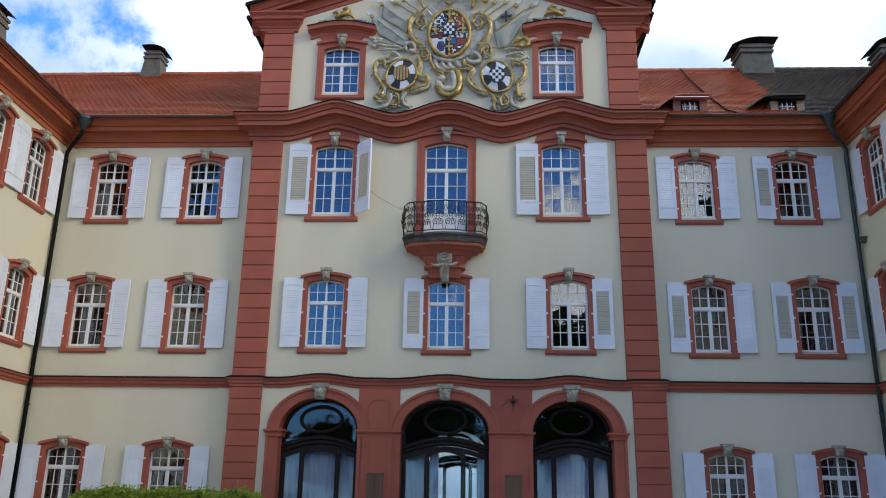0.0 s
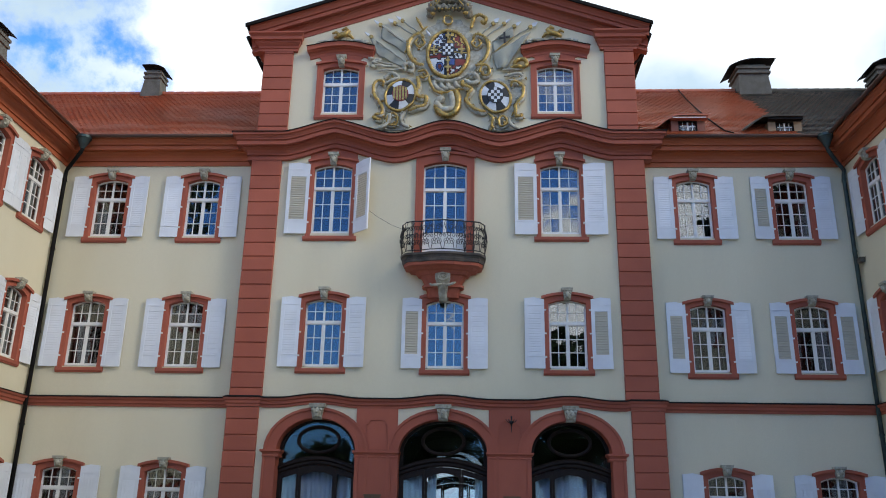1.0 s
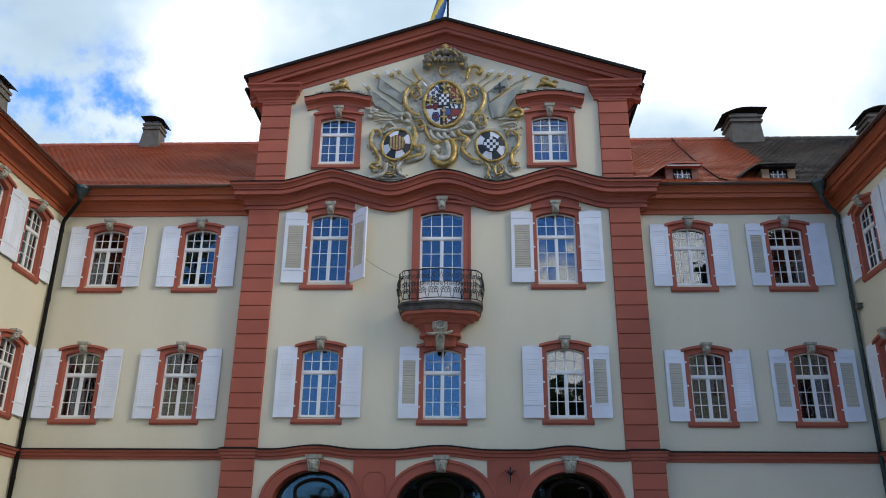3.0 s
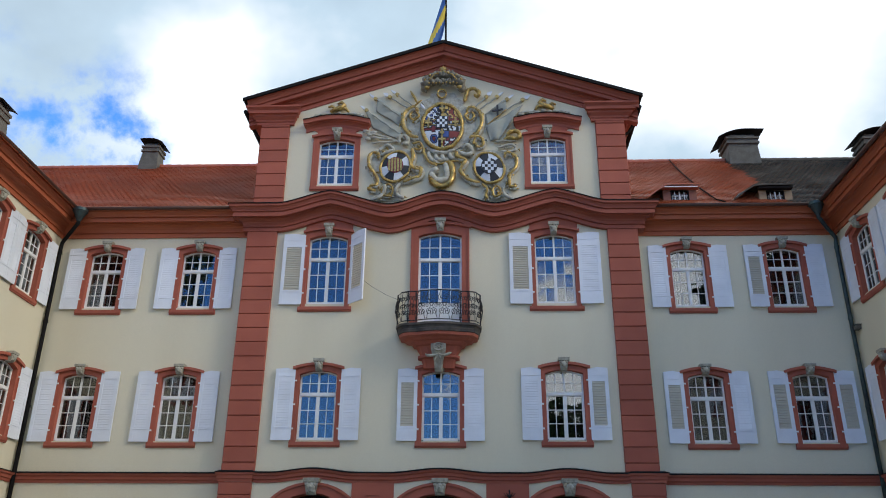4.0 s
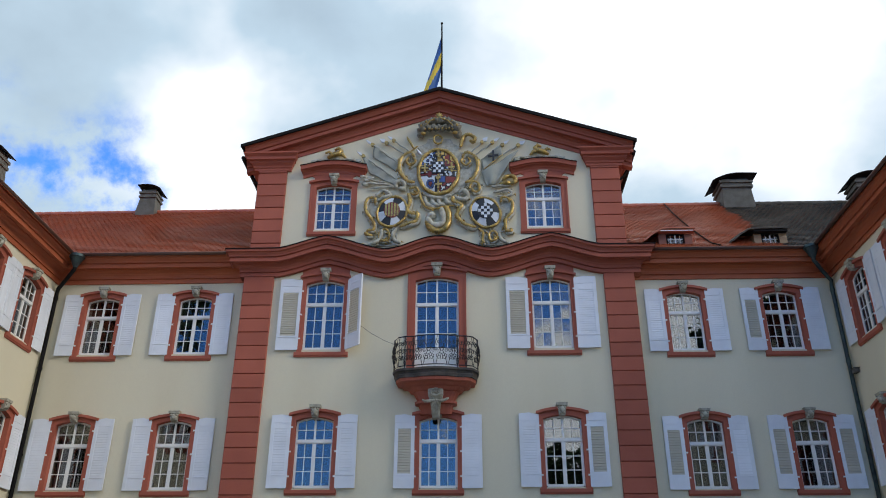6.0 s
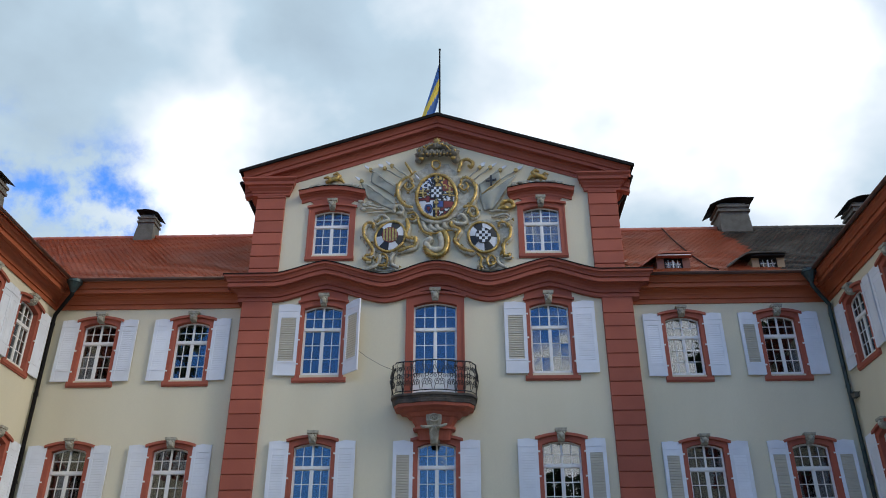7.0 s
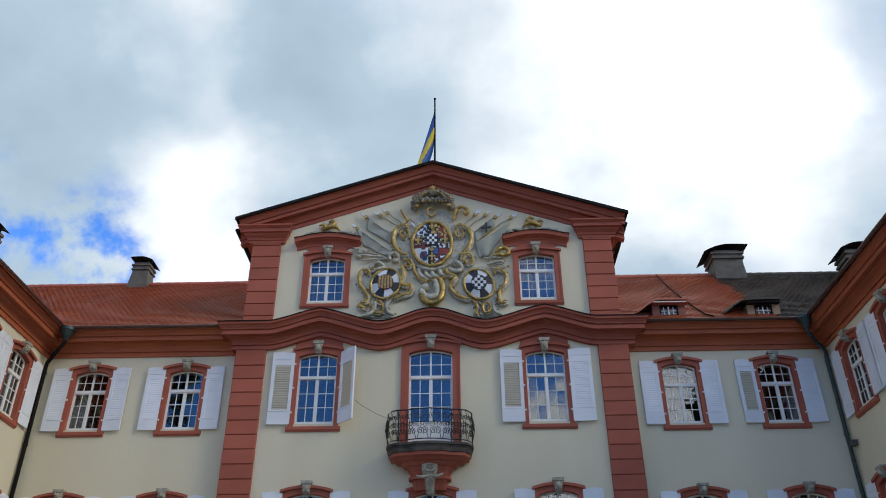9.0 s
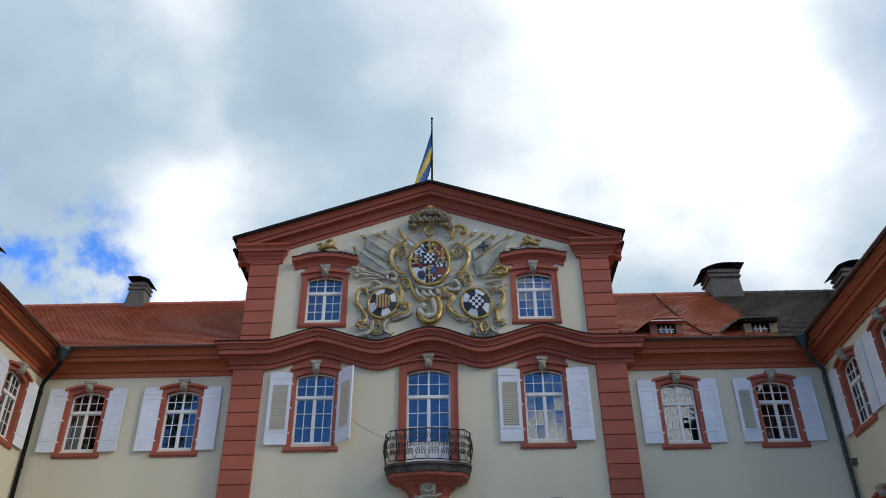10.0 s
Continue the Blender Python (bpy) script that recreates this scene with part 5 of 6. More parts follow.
    scrolls.append(([(-1.68, 13.66), (-1.84, 13.51), (-1.81, 13.28), (-1.65, 13.23), (-1.53, 13.34), (-1.55, 13.54), (-1.68, 13.66)], 0.05, GOLD))
    scrolls.append(([(-1.31, 13.67), (-1.42, 13.47), (-1.38, 13.28), (-1.17, 13.13)], 0.055, RELIEF))
    scrolls.append(([(-1.99, 14.82), (-1.76, 15.01), (-1.55, 14.86), (-1.75, 14.75), (-1.93, 14.67)], 0.055, RELIEF))
    scrolls.append(([(0.42, 14.77), (0.46, 14.57), (0.7, 14.46), (0.61, 14.26), (0.54, 14.06), (0.69, 13.86), (0.92, 13.7), (1.14, 13.68)], 0.085, GOLD))
    scrolls.append(([(0.94, 15.03), (1.03, 15.27), (1.22, 15.23), (1.25, 14.99), (1.08, 14.91), (1.01, 15.07)], 0.06, GOLD))
    scrolls.append(([(0.49, 14.77), (0.73, 14.63), (0.91, 14.76), (0.76, 14.97), (0.61, 14.89)], 0.07, RELIEF))
    scrolls.append(([(1.91, 14.54), (1.96, 14.68), (2.14, 14.67), (2.28, 14.47), (2.24, 14.17), (2.07, 13.94), (2.04, 13.68), (2.07, 13.52), (2.21, 13.52), (2.19, 13.61)], 0.07, GOLD))
    scrolls.append(([(1.64, 13.56), (1.52, 13.4), (1.58, 13.2), (1.72, 13.23), (1.76, 13.41), (1.64, 13.56)], 0.05, GOLD))
    scrolls.append(([(1.21, 13.63), (1.35, 13.46), (1.32, 13.24), (1.37, 13.1)], 0.055, GOLD))
    scrolls.append(([(1.84, 13.49), (1.89, 13.23), (2.2, 13.05)], 0.055, RELIEF))
    scrolls.append(([(1.7, 14.88), (2.09, 14.98), (2.26, 14.87), (2.2, 14.75), (1.82, 14.75)], 0.045, RELIEF))
    for ctrl, r, mt in scrolls:
        line = smooth_line(ctrl)
        if mt is GOLD:
            rope("scroll_ridge", [(x + 0.02, z - 0.045) for x, z in line], r * 1.15, RELIEF, 0.075, "grey stucco scroll", beads=False)
        rope("scroll", line, r, mt, 0.12, "gilded scroll" if mt is GOLD else "grey stucco scroll")
    rnd = random.Random(11)
    for mt, name, share in ((RELIEF, "leafwork", 0.55), (GOLD, "gilt_leafwork", 0.22)):
        b = bmesh.new()
        for ctrl, r, _ in scrolls:
            pts = smooth_line(ctrl, 6)
            for k in range(1, len(pts) - 1):
                if rnd.random() > share * 0.6:
                    continue
                (x0, z0), (x1, z1) = pts[k - 1], pts[k + 1]
                d = Vector((x1 - x0, z1 - z0)).normalized()
                sd = rnd.choice((-1, 1)) * rnd.uniform(0.03, 0.07)
                px, pz = pts[k][0] - d.y * sd, pts[k][1] + d.x * sd
                tube(b, [(px, y - 0.06, pz), (px - d.y * sd * 0.5, y - 0.12, pz + d.x * sd * 0.5), (px - d.y * sd + d.x * 0.06, y - 0.07, pz + d.x * sd + d.y * 0.06)],
                     [0.018, rnd.uniform(0.025, 0.04), 0.008], 6)
        part(name, b, mt, ob, "small gilded leaves" if mt is GOLD else "small grey stucco leaves", smooth=True)["kind"] = "stuff"
    # shell and foot scroll under the shield
    rope("foot_scroll", smooth_line([(0.2, 14.4), (0.29, 14.17), (0.29, 13.87), (0.17, 13.61), (-0.12, 13.55), (-0.31, 13.72), (-0.37, 13.91)]), 0.13, GOLD, 0.13, "gilded foot scroll")
    rope("foot_scroll", smooth_line([(0.05, 14.37), (0.13, 14.07), (0.1, 13.81), (-0.09, 13.73), (-0.28, 13.83), (-0.34, 13.99), (-0.24, 14.11), (-0.16, 14.03)]), 0.13, RELIEF, 0.12, "grey stucco scroll", beads=False)
    rope("shell_rib", smooth_line([(-0.45, 14.78), (-0.39, 14.51), (-0.12, 14.37)]), 0.07, RELIEF, 0.10, "grey stucco shell rib")
    rope("shell_rib", smooth_line([(-0.24, 14.75), (-0.18, 14.51), (0.05, 14.44)]), 0.07, RELIEF, 0.10, "grey stucco shell rib")
    rope("shell_rib", smooth_line([(-0.04, 14.72), (0.02, 14.49), (0.2, 14.47)]), 0.07, RELIEF, 0.10, "grey stucco shell rib")
    rope("shell_rib", smooth_line([(0.2, 14.77), (0.23, 14.57), (0.37, 14.51)]), 0.07, RELIEF, 0.10, "grey stucco shell rib")
    rope("shell_rib", smooth_line([(-0.51, 14.89), (-0.1, 14.72), (0.38, 14.82)]), 0.07, RELIEF, 0.10, "grey stucco shell rib")
    rope("gilt_edge", smooth_line([(-0.42, 14.46), (-0.09, 14.31), (0.2, 14.42), (0.49, 14.4)]), 0.04, GOLD, 0.14, "gilded edge")
    # crown
    b = bmesh.new()
    gb = bmesh.new()
    ccx, ccz = (-0.01, 17.26)
    for k in range(13):
        a = math.pi * (k / 12)
        blob(b, (ccx + 0.56 * math.cos(a), y - 0.24, ccz - 0.06 + 0.34 * math.sin(a)), (0.14, 0.15, 0.12), k + 2, 0.8, 2)
        if k % 2:
            blob(gb, (ccx + 0.60 * math.cos(a), y - 0.37, ccz - 0.07 + 0.34 * math.sin(a)), (0.05, 0.05, 0.06), k, 0.5, 1)
    for k in range(11):
        blob(b, (ccx - 0.50 + 0.10 * k, y - 0.26, ccz - 0.03 + 0.05 * (k % 2)), (0.08, 0.10, 0.10), k + 30, 0.8, 2)
    for s in (-1, 1):
        blob(b, (ccx + s * 0.60, y - 0.16, ccz - 0.16), (0.13, 0.12, 0.17), 20 + s, 0.6, 2)
        blob(gb, (ccx + s * 0.52, y - 0.28, ccz - 0.22), (0.10, 0.06, 0.07), 25 + s, 0.6, 1)
        tube(gb, [(ccx + s * 0.45, y - 0.36, ccz), (ccx + s * 0.30, y - 0.40, ccz + 0.18), (ccx + s * 0.04, y - 0.36, ccz + 0.32)], 0.022, 6)
    part("crown_fur", b, CROWN, ob, "grey modelled crown ermine")
    for k in range(9):
        blob(gb, (ccx - 0.44 + 0.11 * k, y - 0.36, ccz - 0.12 + 0.02 * (k % 2)), (0.035, 0.04, 0.04), k, 0.2, 1)
    for k in range(8):
        a = k * math.pi / 4
        tube(gb, [(ccx, y - 0.34, ccz + 0.42), (ccx + 0.13 * math.cos(a), y - 0.34, ccz + 0.42 + 0.13 * math.sin(a))], [0.05, 0.012], 6)
    part("crown", gb, GOLD, ob, "gilded crown hoops and star")
    rim = ell(-0.05, 16.88, 0.14, 0.16, 0, 20)
    rope("crest_ring", rim + rim[:1], 0.05, GOLD, 0.16, "gilded crest ring")
    # sword and crozier
    rope("sword_hilt", [(-1.06, 17.01), (-0.84, 16.57)], 0.07, GOLD, 0.14, "gilded sword hilt", beads=False)
    rope("sword_guard", [(-1, 16.36), (-0.69, 16.62)], 0.055, GOLD, 0.17, "gilded sword guard", beads=False)
    rope("sword_blade", [(-0.73, 16.52), (-0.6, 16.33)], 0.06, SHIELD_WHITE, 0.12, "silver sword blade", beads=False)
    rope("crozier", smooth_line([(0.67, 16.58), (0.73, 16.81), (0.79, 17), (0.99, 17.04), (1.14, 16.92), (1.1, 16.76), (0.98, 16.81)]), 0.08, GOLD, 0.15, "gilded crozier head")
    # spears and banners
    for (x0, z0), (x1, z1), tip in (((-1.25, 15.98), (-2.26, 16.81), 0), ((-0.94, 16.24), (-1.81, 16.86), 1), ((-0.86, 16.38), (-1.57, 16.96), 0), ((-1.29, 15.36), (-2.54, 16.38), 0), ((0.92, 16.3), (1.44, 16.84), 1), ((1.13, 16.29), (1.79, 16.82), 0), ((1.34, 16.12), (2.11, 16.72), 0), ((1.98, 16.27), (2.62, 16.69), 1)):
        rope("spear", [(x0, z0), (x1, z1)], 0.028, GREY_FLAG, 0.09, "grey stucco spear shaft", beads=False)
        d = Vector((x1 - x0, z1 - z0)).normalized()
        nrm = Vector((-d.y, d.x))
        t = Vector((x1, z1))
        f = lambda a, c: tuple(t + d * a + nrm * c)
        pr("spear_tip", [[f(-0.05, -0.015), f(0.03, -0.045 - 0.03 * tip), f(0.17, 0), f(0.03, 0.045 + 0.03 * tip), f(-0.05, 0.015)]], 0.13, SHIELD_WHITE, "silver spear tip", 0.05)
        k = -0.16
        pr("spear_collar", [[f(k, -0.045), f(k + 0.07, -0.06), f(k + 0.12, -0.02), f(k + 0.12, 0.02), f(k + 0.07, 0.06), f(k, 0.045)]], 0.14, GOLD, "", 0.08)

    def banner(a, c, d, e, fold, nm="banner"):
        """A hanging cloth between two points of the shaft (a, c) and its free corners (d, e), in soft folds."""
        b = bmesh.new()
        n, m = 14, 8
        g = []
        for i in range(n + 1):
            row = []
            for j in range(m + 1):
                u, v = i / n, j / m
                p = (Vector(a) * (1 - u) + Vector(c) * u) * (1 - v) + (Vector(e) * (1 - u) + Vector(d) * u) * v
                row.append(b.verts.new((p.x, y - 0.075 - 0.035 * math.sin(fold * math.pi * (u + 0.35 * v)), p.y)))
            g.append(row)
        for i in range(n):
            for j in range(m):
                b.faces.new((g[i][j], g[i + 1][j], g[i + 1][j + 1], g[i][j + 1]))
        o = part(nm, b, GREY_FLAG, ob, "grey stucco banner", smooth=True)
        sol = o.modifiers.new("thickness", "SOLIDIFY")
        sol.thickness = 0.03

    banner((-2.13, 16.77), (-1.22, 16.08), (-1.27, 15.66), (-2.16, 16.31), 3)
    banner((-2.54, 16.36), (-1.33, 15.45), (-1.38, 15.2), (-2.23, 15.68), 4)
    banner((1.99, 16.7), (1.34, 16.15), (1.39, 15.73), (2.02, 16.27), 2)
    banner((2.54, 16.46), (1.33, 15.65), (1.47, 15.16), (1.77, 15.19), 3)
    rope("banner_hem", [(1.41, 15.74), (2.02, 16.27)], 0.03, GOLD, 0.13, "gilded banner fringe", beads=False)
    kx, kz = 1.72, 16.22
    pr("black_cross", [[(kx - 0.17, kz - 0.05), (kx + 0.17, kz + 0.02), (kx + 0.17, kz + 0.08), (kx - 0.17, kz + 0.01)], [(kx - 0.03, kz - 0.19), (kx + 0.03, kz - 0.18), (kx + 0.03, kz + 0.21), (kx - 0.03, kz + 0.20)]], 0.155, BLACK, "small black cross on a banner", 0.03)
    # trophies at the edges
    rope("trumpet", [(-2.47, 15.49), (-1.59, 15.27)], 0.04, RELIEF, 0.10, "grey stucco trumpet", beads=False)
    rope("trumpet", [(-2.43, 15.33), (-1.47, 15.21)], 0.05, RELIEF, 0.10, "grey stucco trumpet", beads=False)
    rope("trumpet", [(-2.24, 15.12), (-1.38, 15.16)], 0.04, RELIEF, 0.10, "grey stucco trumpet", beads=False)
    rope("trumpet", [(1.62, 15.12), (2.27, 15.13)], 0.05, RELIEF, 0.10, "grey stucco trumpet", beads=False)
    rope("trumpet", [(1.76, 14.95), (2.26, 14.97)], 0.04, RELIEF, 0.10, "grey stucco trumpet", beads=False)
    b = bmesh.new()
    for k, (x, z) in enumerate([(-2.41, 15.54), (-2.31, 15.4), (-2.2, 15.49), (-2.37, 15.26)]):
        blob(b, (x, y - 0.09, z), (0.12, 0.07, 0.07), k, 0.6, 1)
    part("trophy", b, RELIEF, ob, "grey stucco trophy")
    rope("gilt_beast", smooth_line([(1.9, 15.19), (2.09, 15.23), (2.24, 15.2), (2.39, 15.25), (2.37, 15.41), (2.22, 15.48), (2.07, 15.41), (2.02, 15.27)]), 0.09, GOLD, 0.12, "gilded scroll ornament")


coat_of_arms()
for s, cx in ((-1, -3.32), (1, 3.20)):
    ob = thing("hood_ornament", "gilded and grey stucco ornament above a window hood", "ornament", "hood ornaments", at=(cx, RY - 0.09, 16.17))
    b = bmesh.new()
    for k in range(9):
        blob(b, (-0.72 + 0.18 * k, 0.02, 0.02 + 0.05 * math.sin(k * 1.9) - 0.10 * ((k - 4) / 4) ** 2), (0.13, 0.08, 0.055), k, 0.6, 1)
    for q in (-1, 1):
        tube(b, [(q * 0.25, 0.02, 0.06), (q * 0.62, 0.0, 0.02), (q * 0.80, 0.0, -0.05)], [0.03, 0.035, 0.06], 7)
    part("trophy", b, RELIEF, ob, "grey stucco trophy")
    b = bmesh.new()
    tube(b, [(0.30 * s, 0, 0.10), (0.12 * s, -0.03, 0.20), (-0.04 * s, -0.03, 0.24), (-0.14 * s, 0, 0.36), (-0.04 * s, 0, 0.47), (0.08 * s, 0, 0.40)], [0.05, 0.08, 0.09, 0.07, 0.06, 0.03], 7)
    tube(b, [(-0.04 * s, 0, 0.24), (-0.20 * s, -0.02, 0.20), (-0.30 * s, 0, 0.08)], [0.07, 0.06, 0.03], 7)
    tube(b, [(0.12 * s, 0, 0.20), (0.26 * s, -0.02, 0.32), (0.38 * s, 0, 0.28)], [0.06, 0.05, 0.03], 7)
    part("gilt_beast", b, GOLD, ob, "gilded scroll", smooth=True)


# ---- chimneys, dormers, pipes ----
def chimney(name, x, y, z0, w, d, h, towards, label, taper=0.82, cover=None):
    ob = thing(name, label, "chimney", at=(x, y, z0))
    b = bmesh.new()
    rows = []
    for z, f in ((-0.9, 1.0), (0.0, 1.0), (h * 0.62, taper), (h * 0.62, taper + 0.14), (h * 0.70, taper + 0.14), (h * 0.70, taper + 0.05), (h * 0.80, taper + 0.05), (h * 0.80, taper + 0.16), (h * 0.88, taper + 0.16), (h * 0.88, taper - 0.06), (h, taper - 0.08)):
        rows.append([b.verts.new((sx * w / 2 * f, sy * d / 2 * f, z)) for sx, sy in ((-1, -1), (1, -1), (1, 1), (-1, 1))])
    for a, c in zip(rows, rows[1:]):
        for k in range(4):
            b.faces.new((a[k], a[(k + 1) % 4], c[(k + 1) % 4], c[k]))
    b.faces.new(rows[0][::-1]), b.faces.new(rows[-1])
    part("shaft", b, CHIMNEY, ob, "grey rendered shaft")
    b = bmesh.new()
    n = 12
    prof = [(-0.58 + 1.22 * i / n) for i in range(n + 1)]
    cw = cover or w
    top = [(towards * q * cw, h * 1.06 + 0.10 - 0.42 * max(0, q + 0.1) ** 2 * cw - 0.06 * max(0, -q) ** 2) for q in prof]
    prism(b, top + [(px, pz - 0.03) for px, pz in top[::-1]], -d * 0.62, d * 0.62)
    for sx in (-1, 1):
        for sy in (-1, 1):
            tube(b, [(sx * w * 0.3, sy * d * 0.3, h * 0.98), (sx * w * 0.3, sy * d * 0.3, h * 1.06)], 0.02, 5)
    part("cowl", b, METAL, ob, "dark bent sheet metal cowl")


chimney("chimney", -11.42, 5.0, 17.05, 0.72, 0.72, 0.97, 1, "grey tapered chimney with a bent metal cowl")
chimney("chimney", 10.95, 5.0, 16.95, 1.14, 1.0, 1.06, -1, "broad grey chimney with a bent metal cowl", 0.92, 1.38)
chimney("chimney", -16.0, 1.95, 16.60, 0.80, 0.80, 1.36, 1, "pale rendered chimney with a bent metal cowl")
chimney("chimney", 15.3, 3.9, 16.2, 1.1, 1.0, 1.15, -1, "grey chimney with a dark metal cowl on the side range")


def dormer(x0, x1, y0, z0, h, over_l, over_r, cheek, label):
    """A small shed dormer: cheeks, window, gently sloped roof running back into the slope."""
    ob = thing("dormer", label, "dormer", "roof dormers", at=((x0 + x1) / 2, y0, z0))
    w = x1 - x0
    for s in (-1, 1):
        b = bmesh.new()
        e0, e1 = s * w / 2, s * (w / 2 + 0.22)
        box(b, min(e0, e1), max(e0, e1), 0.0, 1.6, -0.25, h)
        part("cheek", b, cheek, ob)
    b = bmesh.new()
    fw = 0.045
    box(b, -w / 2, -w / 2 + fw, 0.02, 0.08, 0, h)
    box(b, w / 2 - fw, w / 2, 0.02, 0.08, 0, h)
    box(b, -w / 2 + fw, w / 2 - fw, 0.02, 0.08, 0, fw)
    box(b, -w / 2 + fw, w / 2 - fw, 0.02, 0.08, h - fw, h)
    fr = part("window_frame", b, METAL, ob)
    b = bmesh.new()
    box(b, -0.02, 0.02, 0.022, 0.07, fw, h - fw)
    for q in (-1, 1):
        box(b, q * w / 4 - 0.008, q * w / 4 + 0.008, 0.03, 0.06, fw, h - fw)
    for s in (-1, 1):
        box(b, min(s * 0.02, s * (w / 2 - fw)), max(s * 0.02, s * (w / 2 - fw)), 0.03, 0.06, h * 0.5 - 0.008, h * 0.5 + 0.008)
    part("glazing_grid", b, WHITE, fr)
    b = bmesh.new()
    box(b, -w / 2 + fw, w / 2 - fw, 0.044, 0.048, fw, h - fw)
    g = part("pane", b, GLASS_FAN, fr)
    g.visible_shadow = False
    # near-black sheet, painting the dark inside behind the dormer pane
    b = bmesh.new()
    box(b, -w / 2, w / 2, 0.3, 0.35, -0.2, h)
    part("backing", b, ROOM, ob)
    b = bmesh.new()
    # roof sheet: level front edge with drooping outer end, sloping back up
    xa, xb = -w / 2 - over_l, w / 2 + over_r
    front = [(xa, -0.30), (xa + 0.30, -0.06), (xa + 0.55, 0.10), (-w / 2, 0.13), (xb, 0.13)] if over_l > 0.4 else [(xa, 0.13), (xb, 0.13)]
    rows = []
    for yy, dz in ((-0.22, 0.0), (-0.22, -0.05), (2.2, 0.62), (2.2, 0.68)):
        rows.append([b.verts.new((x, yy, h + z + dz)) for x, z in front])
    for k in range(4):
        a, c = rows[k], rows[(k + 1) % 4]
        for i in range(len(front) - 1):
            b.faces.new((a[i], a[i + 1], c[i + 1], c[i]))
    for i in (0, -1):
        b.faces.new([r[i] for r in rows])
    part("dormer_roof", b, TILE if cheek is BRICK else TILE_GREY, ob, "small tiled roof")
    b = bmesh.new()
    box(b, -w / 2 - 0.25, xb - 0.03, -0.18, -0.02, h + 0.0, h + 0.06)
    part("fascia", b, RED if cheek is BRICK else METAL, ob)
    if cheek is BRICK:
        b = bmesh.new()
        box(b, -w / 2 - 0.2, xb - 0.08, -0.20, -0.182, h + 0.005, h + 0.03)
        part("drip_strip", b, WHITE, ob, "thin white drip strip")


dormer(6.88, 7.44, 0.02, 13.02, 0.36, 0.72, 0.30, BRICK, "small dormer with brick cheeks and a tiled roof")
dormer(9.73, 10.27, 0.02, 13.0, 0.34, 0.95, 0.24, PLANK, "small dormer with pale timber cheeks and a dark roof")


def downpipe(x_top, y_top, x, y, mat, label):
    ob = thing("downpipe", label, "downpipe", "corner downpipes", at=(x, y, -0.07))
    b = bmesh.new()
    rows = []
    for z, r in ((12.42, 0.06), (12.48, 0.085), (12.60, 0.14), (12.72, 0.20), (12.74, 0.225), (12.82, 0.225), (12.82, 0.19), (12.70, 0.17)):
        rows.append([b.verts.new((x_top - x + r * math.cos(a), y_top - y + r * math.sin(a), z)) for a in [2 * math.pi * k / 14 for k in range(14)]])
    for a, c in zip(rows, rows[1:]):
        for k in range(14):
            b.faces.new((a[k], a[(k + 1) % 14], c[(k + 1) % 14], c[k]))
    b.faces.new(rows[0]), b.faces.new(rows[-1])
    part("hopper", b, COPPER, ob, "greenish copper hopper head", smooth=False)
    b = bmesh.new()
    tube(b, [(x_top - x, y_top - y, 12.45), (x_top - x, y_top - y, 12.36), ((x_top - x) * 0.5, (y_top - y) * 0.5, 12.14), (0.02, -0.02, 11.92), (0, 0, 11.75), (0, 0, 0.08)], 0.058, 10)
    part("pipe", b, mat, ob, smooth=True)
    for z in (11.6, 9.4, 6.9, 4.3, 2.0):
        b = bmesh.new()
        tube(b, [(0, 0, z), (0, 0, z + 0.05)], 0.072, 10)
        tube(b, [(0, 0, z + 0.025), (0, 0.22, z + 0.025)], 0.012, 5)
        part("pipe_clip", b, mat, ob)


downpipe(-10.98, -0.30, -11.63, 0.20, METAL, "dark metal downpipe with copper hopper in the west corner")
downpipe(11.0, -0.30, 11.58, 0.20, COPPER, "greenish metal downpipe with copper hopper in the east corner")
ob = thing("floodlight", "small pale box on the wall beside the pipe", "wall box", at=(11.62, -0.02, 8.95))
b = bmesh.new()
box(b, -0.07, 0.06, -0.10, 0.10, 0.0, 0.12)
box(b, -0.09, 0.08, -0.12, 0.12, 0.12, 0.135)
part("housing", b, CHIMNEY, ob)
ob = thing("roof_cable", "dark lightning cable over the roof tiles", "cable")
b = bmesh.new()
zr = lambda yy: 12.78 + (yy + 0.26) * 4.40 / 5.3 + 0.05
tube(b, [(8.30, 5.0, zr(5.0) + 0.03), (8.20, 3.6, zr(3.6)), (8.16, 2.4, zr(2.4)), (8.15, 1.2, zr(1.2)), (8.22, 0.0, zr(0.0)), (8.40, -0.22, zr(-0.22))], 0.022, 5)
part("cable", b, METAL, ob)
ob = thing("shutter_wire", "thin grey wire hanging from shutter to balcony", "wire")
b = bmesh.new()
tube(b, [(-2.32, -0.30, 10.45), (-2.0, -0.22, 10.22), (-1.6, -0.15, 10.0), (-1.22, -0.2, 9.82)], 0.006, 4)
part("wire", b, CHIMNEY, ob)


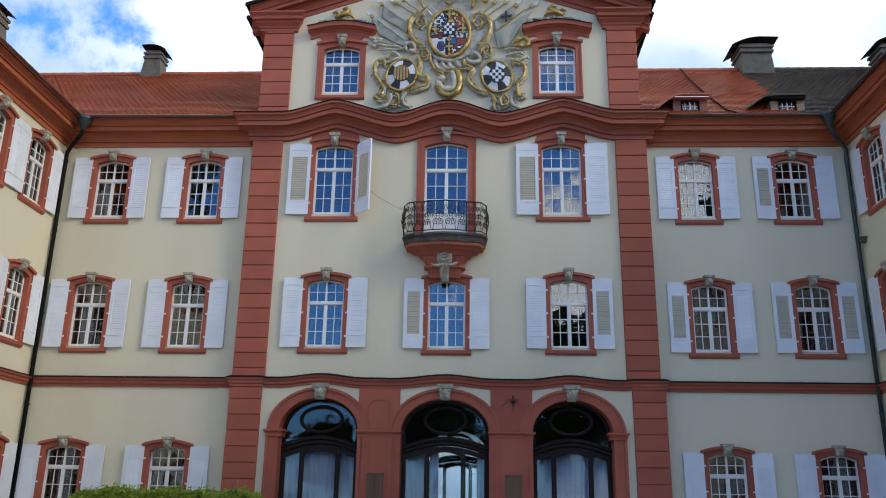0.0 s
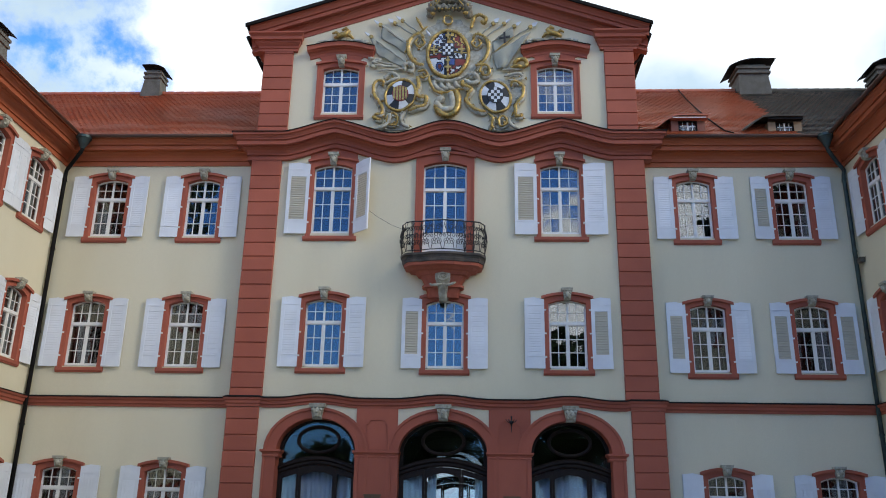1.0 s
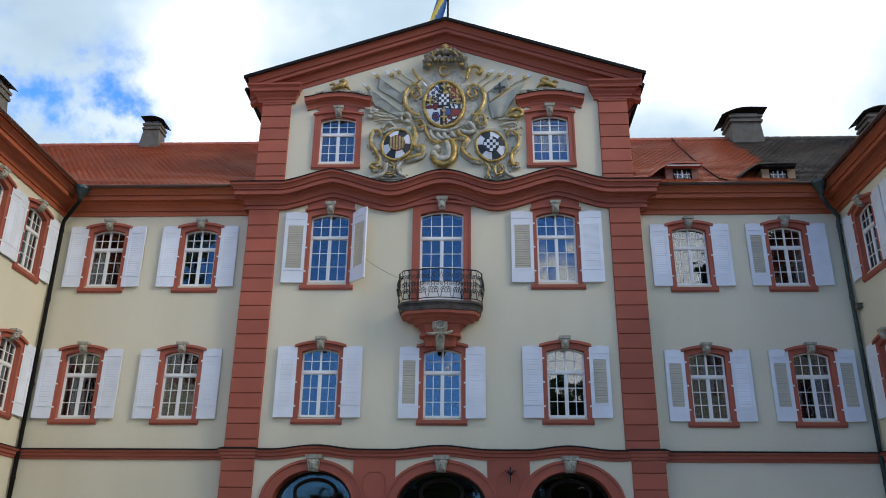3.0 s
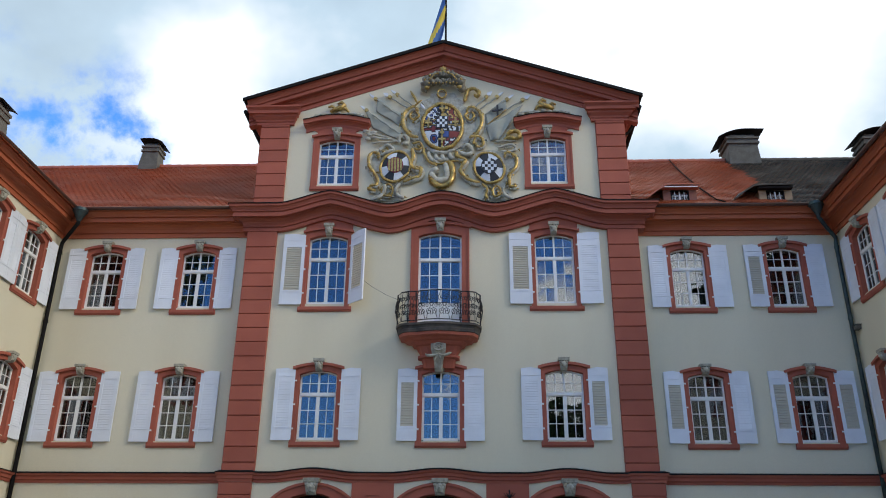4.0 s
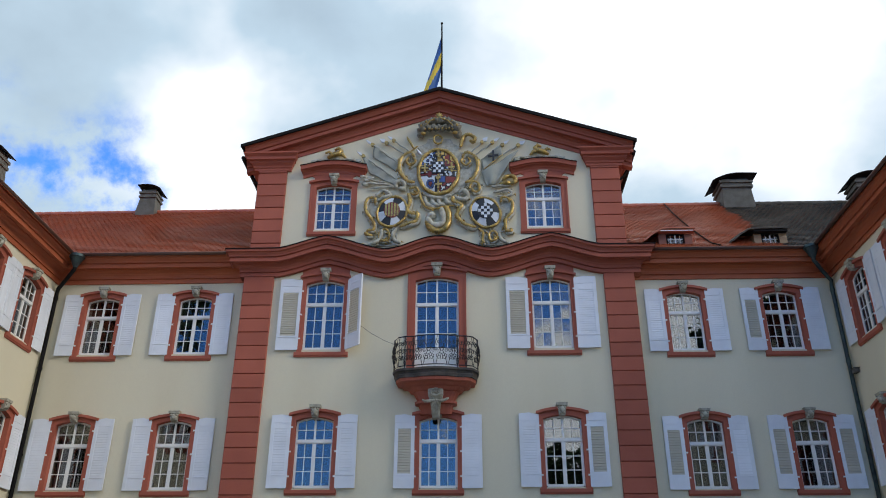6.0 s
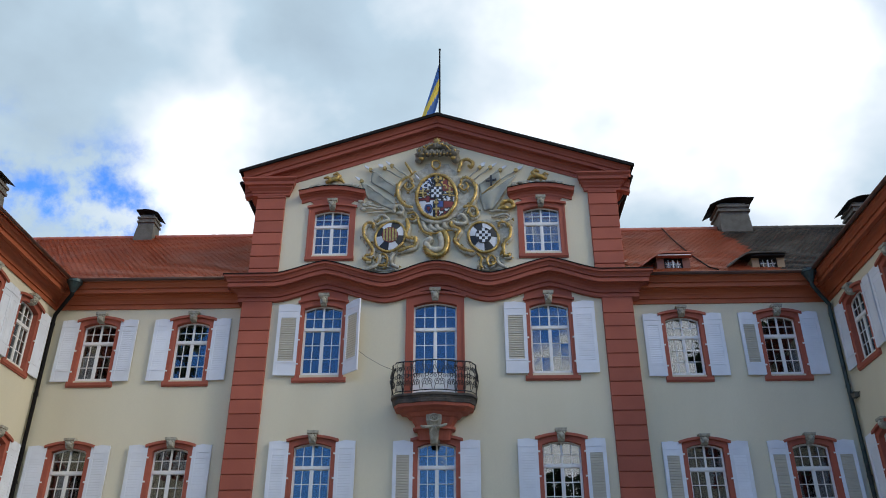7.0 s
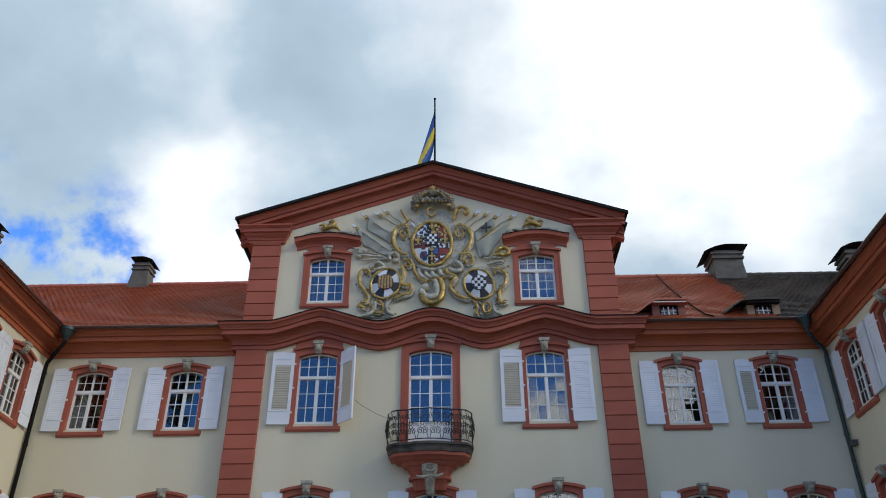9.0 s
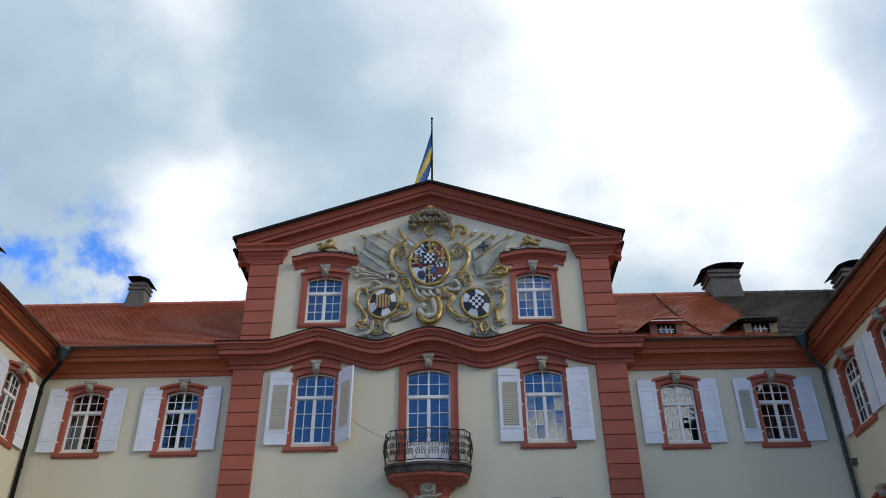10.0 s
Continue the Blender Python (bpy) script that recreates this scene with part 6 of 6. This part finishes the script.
# ---- flag ----
def flag():
    ob = thing("flagpole", "thin dark flagpole with a limp blue and yellow flag", "flagpole", at=(0.04, 0.5, 18.3))
    b = bmesh.new()
    tube(b, [(0, 0, 0), (0, 0, 3.92)], [0.04, 0.026], 8)
    part("pole", b, METAL, ob)
    b = bmesh.new()
    blob(b, (0, 0, 3.95), (0.05, 0.05, 0.05), 1, 0, 1)
    part("finial", b, METAL, ob)
    b = bmesh.new()
    n, m = 26, 16
    g = []
    for i in range(n + 1):
        u = i / n
        ta = Vector((-0.02, 3.32)) * (1 - u) ** 2 + Vector((-0.26, 2.35)) * 2 * u * (1 - u) + Vector((-0.72, 0.66)) * u * u
        tb = Vector((-0.02, 1.95)) * (1 - u) ** 2 + Vector((-0.06, 1.45)) * 2 * u * (1 - u) + Vector((-0.28, 0.78)) * u * u
        row = []
        for j in range(m + 1):
            p = ta.lerp(tb, j / m)
            row.append(b.verts.new((p.x, 0.09 * math.sin(j / m * 7.5 + u * 2.0) * (0.3 + u), p.y)))
        g.append(row)
    for i in range(n):
        for j in range(m):
            f = b.faces.new((g[i][j], g[i + 1][j], g[i + 1][j + 1], g[i][j + 1]))
            v = j / m + 0.55 * (i / n) - 0.35
            f.material_index = 1 if 0.12 < v < 0.52 or (i / n > 0.72 and v < 0.12) else 0
    o = part("flag", b, [FLAG_BLUE, FLAG_YELLOW], ob, "blue and yellow cloth flag", smooth=True)
    sol = o.modifiers.new("thickness", "SOLIDIFY")
    sol.thickness = 0.004


flag()


# ---- planting ----
def leaf_cloud(name, count, place, size, mat, parent, seed, label=""):
    rnd = np.random.RandomState(seed)
    vert, face = [], []
    for k in range(count):
        c = place(rnd)
        u = rnd.normal(size=3)
        u /= np.linalg.norm(u)
        v = np.cross(u, rnd.normal(size=3))
        v /= np.linalg.norm(v)
        s = size * (0.6 + 0.8 * rnd.rand())
        q = [c - u * s, c + v * s * 0.45, c + u * s, c - v * s * 0.45]
        n = len(vert)
        vert += [tuple(p) for p in q]
        face.append((n, n + 1, n + 2, n + 3))
    me = bpy.data.meshes.new(name)
    me.from_pydata(vert, [], face)
    me.materials.append(mat)
    o = new(name, me)
    o.parent = parent
    return tagged(o, label, kind="stuff")


def hedge():
    x0, x1, y0, y1, top = -9.0, -4.4, -2.1, -0.75, 2.02
    ob = thing("hedge", "clipped bright green hedge before the wall", "hedge", at=(0, 0, 0))
    b = bmesh.new()
    n, m = 40, 8
    g = [[b.verts.new((x0 + 0.1 + (x1 - x0 - 0.2) * i / n, y0 + 0.1 + (y1 - y0 - 0.2) * j / m, top - 0.10 - (0.5 if j in (0, m) or i in (0, n) else 0) + 0.05 * noise.noise(Vector((i * 0.7, j * 0.9, 0))))) for j in range(m + 1)] for i in range(n + 1)]
    for i in range(n):
        for j in range(m):
            b.faces.new((g[i][j], g[i + 1][j], g[i + 1][j + 1], g[i][j + 1]))
    box(b, x0 + 0.1, x1 - 0.1, y0 + 0.1, y1 - 0.1, 0.0, top - 0.55)
    part("hedge_body", b, LEAF, ob)

    def place(r):
        x = x0 + (x1 - x0) * r.rand()
        e = min(1.0, (x1 - x) / 0.45, (x - x0) / 0.45)
        bump = 0.10 * noise.noise(Vector((x * 2.3, 0, 0))) + 0.05 * noise.noise(Vector((x * 7, 1, 0)))
        t = top - 0.03 - 0.16 * (1 - e) ** 2 + bump
        k = r.rand()
        if k < 0.6:
            return np.array((x, y0 + (y1 - y0) * r.rand(), t - 0.12 * r.rand() ** 2 + (0.14 * r.rand() if r.rand() < 0.06 else 0)))
        return np.array((x, y0 + 0.12 * r.rand(), t * (0.3 + 0.7 * r.rand() ** 0.5)))

    leaf_cloud("leaves", 26000, place, 0.034, LEAF, ob, 3)
    b = bmesh.new()
    for x, h in ((-6.05, 0.30), (-5.15, 0.34), (-7.2, 0.14)):
        tube(b, [(x, -1.2, top - 0.1), (x + 0.03, -1.2, top + h)], [0.012, 0.004], 5)
    part("loose_twigs", b, LEAF, ob)["kind"] = "stuff"


hedge()


def tree(x, y, h, r, seed):
    rnd = random.Random(seed)
    ob = thing("tree", "tall leafy park tree with a broad crown", "tree", "park trees across the courtyard", at=(x, y, 0))
    b = bmesh.new()
    tube(b, [(0, 0, -0.1), (0.1, 0, h * 0.25), (-0.1, 0.1, h * 0.55), (0, 0, h * 0.9)], [h * 0.028, h * 0.022, h * 0.014, 0.05], 9)
    limbs = []
    for k in range(12):
        a, z = rnd.uniform(0, 6.28), h * rnd.uniform(0.25, 0.8)
        e = Vector((math.cos(a) * r * rnd.uniform(0.5, 0.9), math.sin(a) * r * rnd.uniform(0.5, 0.9), z + h * rnd.uniform(0.05, 0.18)))
        tube(b, [(0, 0, z), tuple(e * 0.5 + Vector((0, 0, z * 0.5 + 0.02 * h))), tuple(e)], [h * 0.009, h * 0.006, 0.03], 6)
        limbs.append(e)
    part("trunk", b, BARK, ob)
    centres = [(np.array(e), r * rnd.uniform(0.28, 0.45)) for e in limbs] + [(np.array((rnd.uniform(-0.5, 0.5) * r, rnd.uniform(-0.5, 0.5) * r, h * rnd.uniform(0.35, 0.95))), r * rnd.uniform(0.25, 0.42)) for _ in range(16)]

    def place(q):
        c, s = centres[q.randint(len(centres))]
        v = q.normal(size=3)
        return c + v / np.linalg.norm(v) * s * (0.5 + 0.5 * q.rand())

    leaf_cloud("crown", 5200, place, 0.42, TREE_LEAF, ob, seed)


# unseen, mirrored in the panes; the 34 m one added to darken west windows
for i, (x, y, h, r) in enumerate(((11.9, -62, 21.5, 4.2), (-27.0, -42, 34, 8.5), (-52, -46, 29, 8), (-30, -66, 24, 6.5), (29, -43, 31, 7.5), (21.6, -43, 29, 2.3), (54, -44, 29, 8), (31, -68, 22, 6), (-18, -84, 11, 4), (-4, -80, 18, 5.5), (7, -76, 17, 5), (18, -82, 19, 6), (25, -74, 18, 5))):
    tree(x, y, h, r, 40 + i)
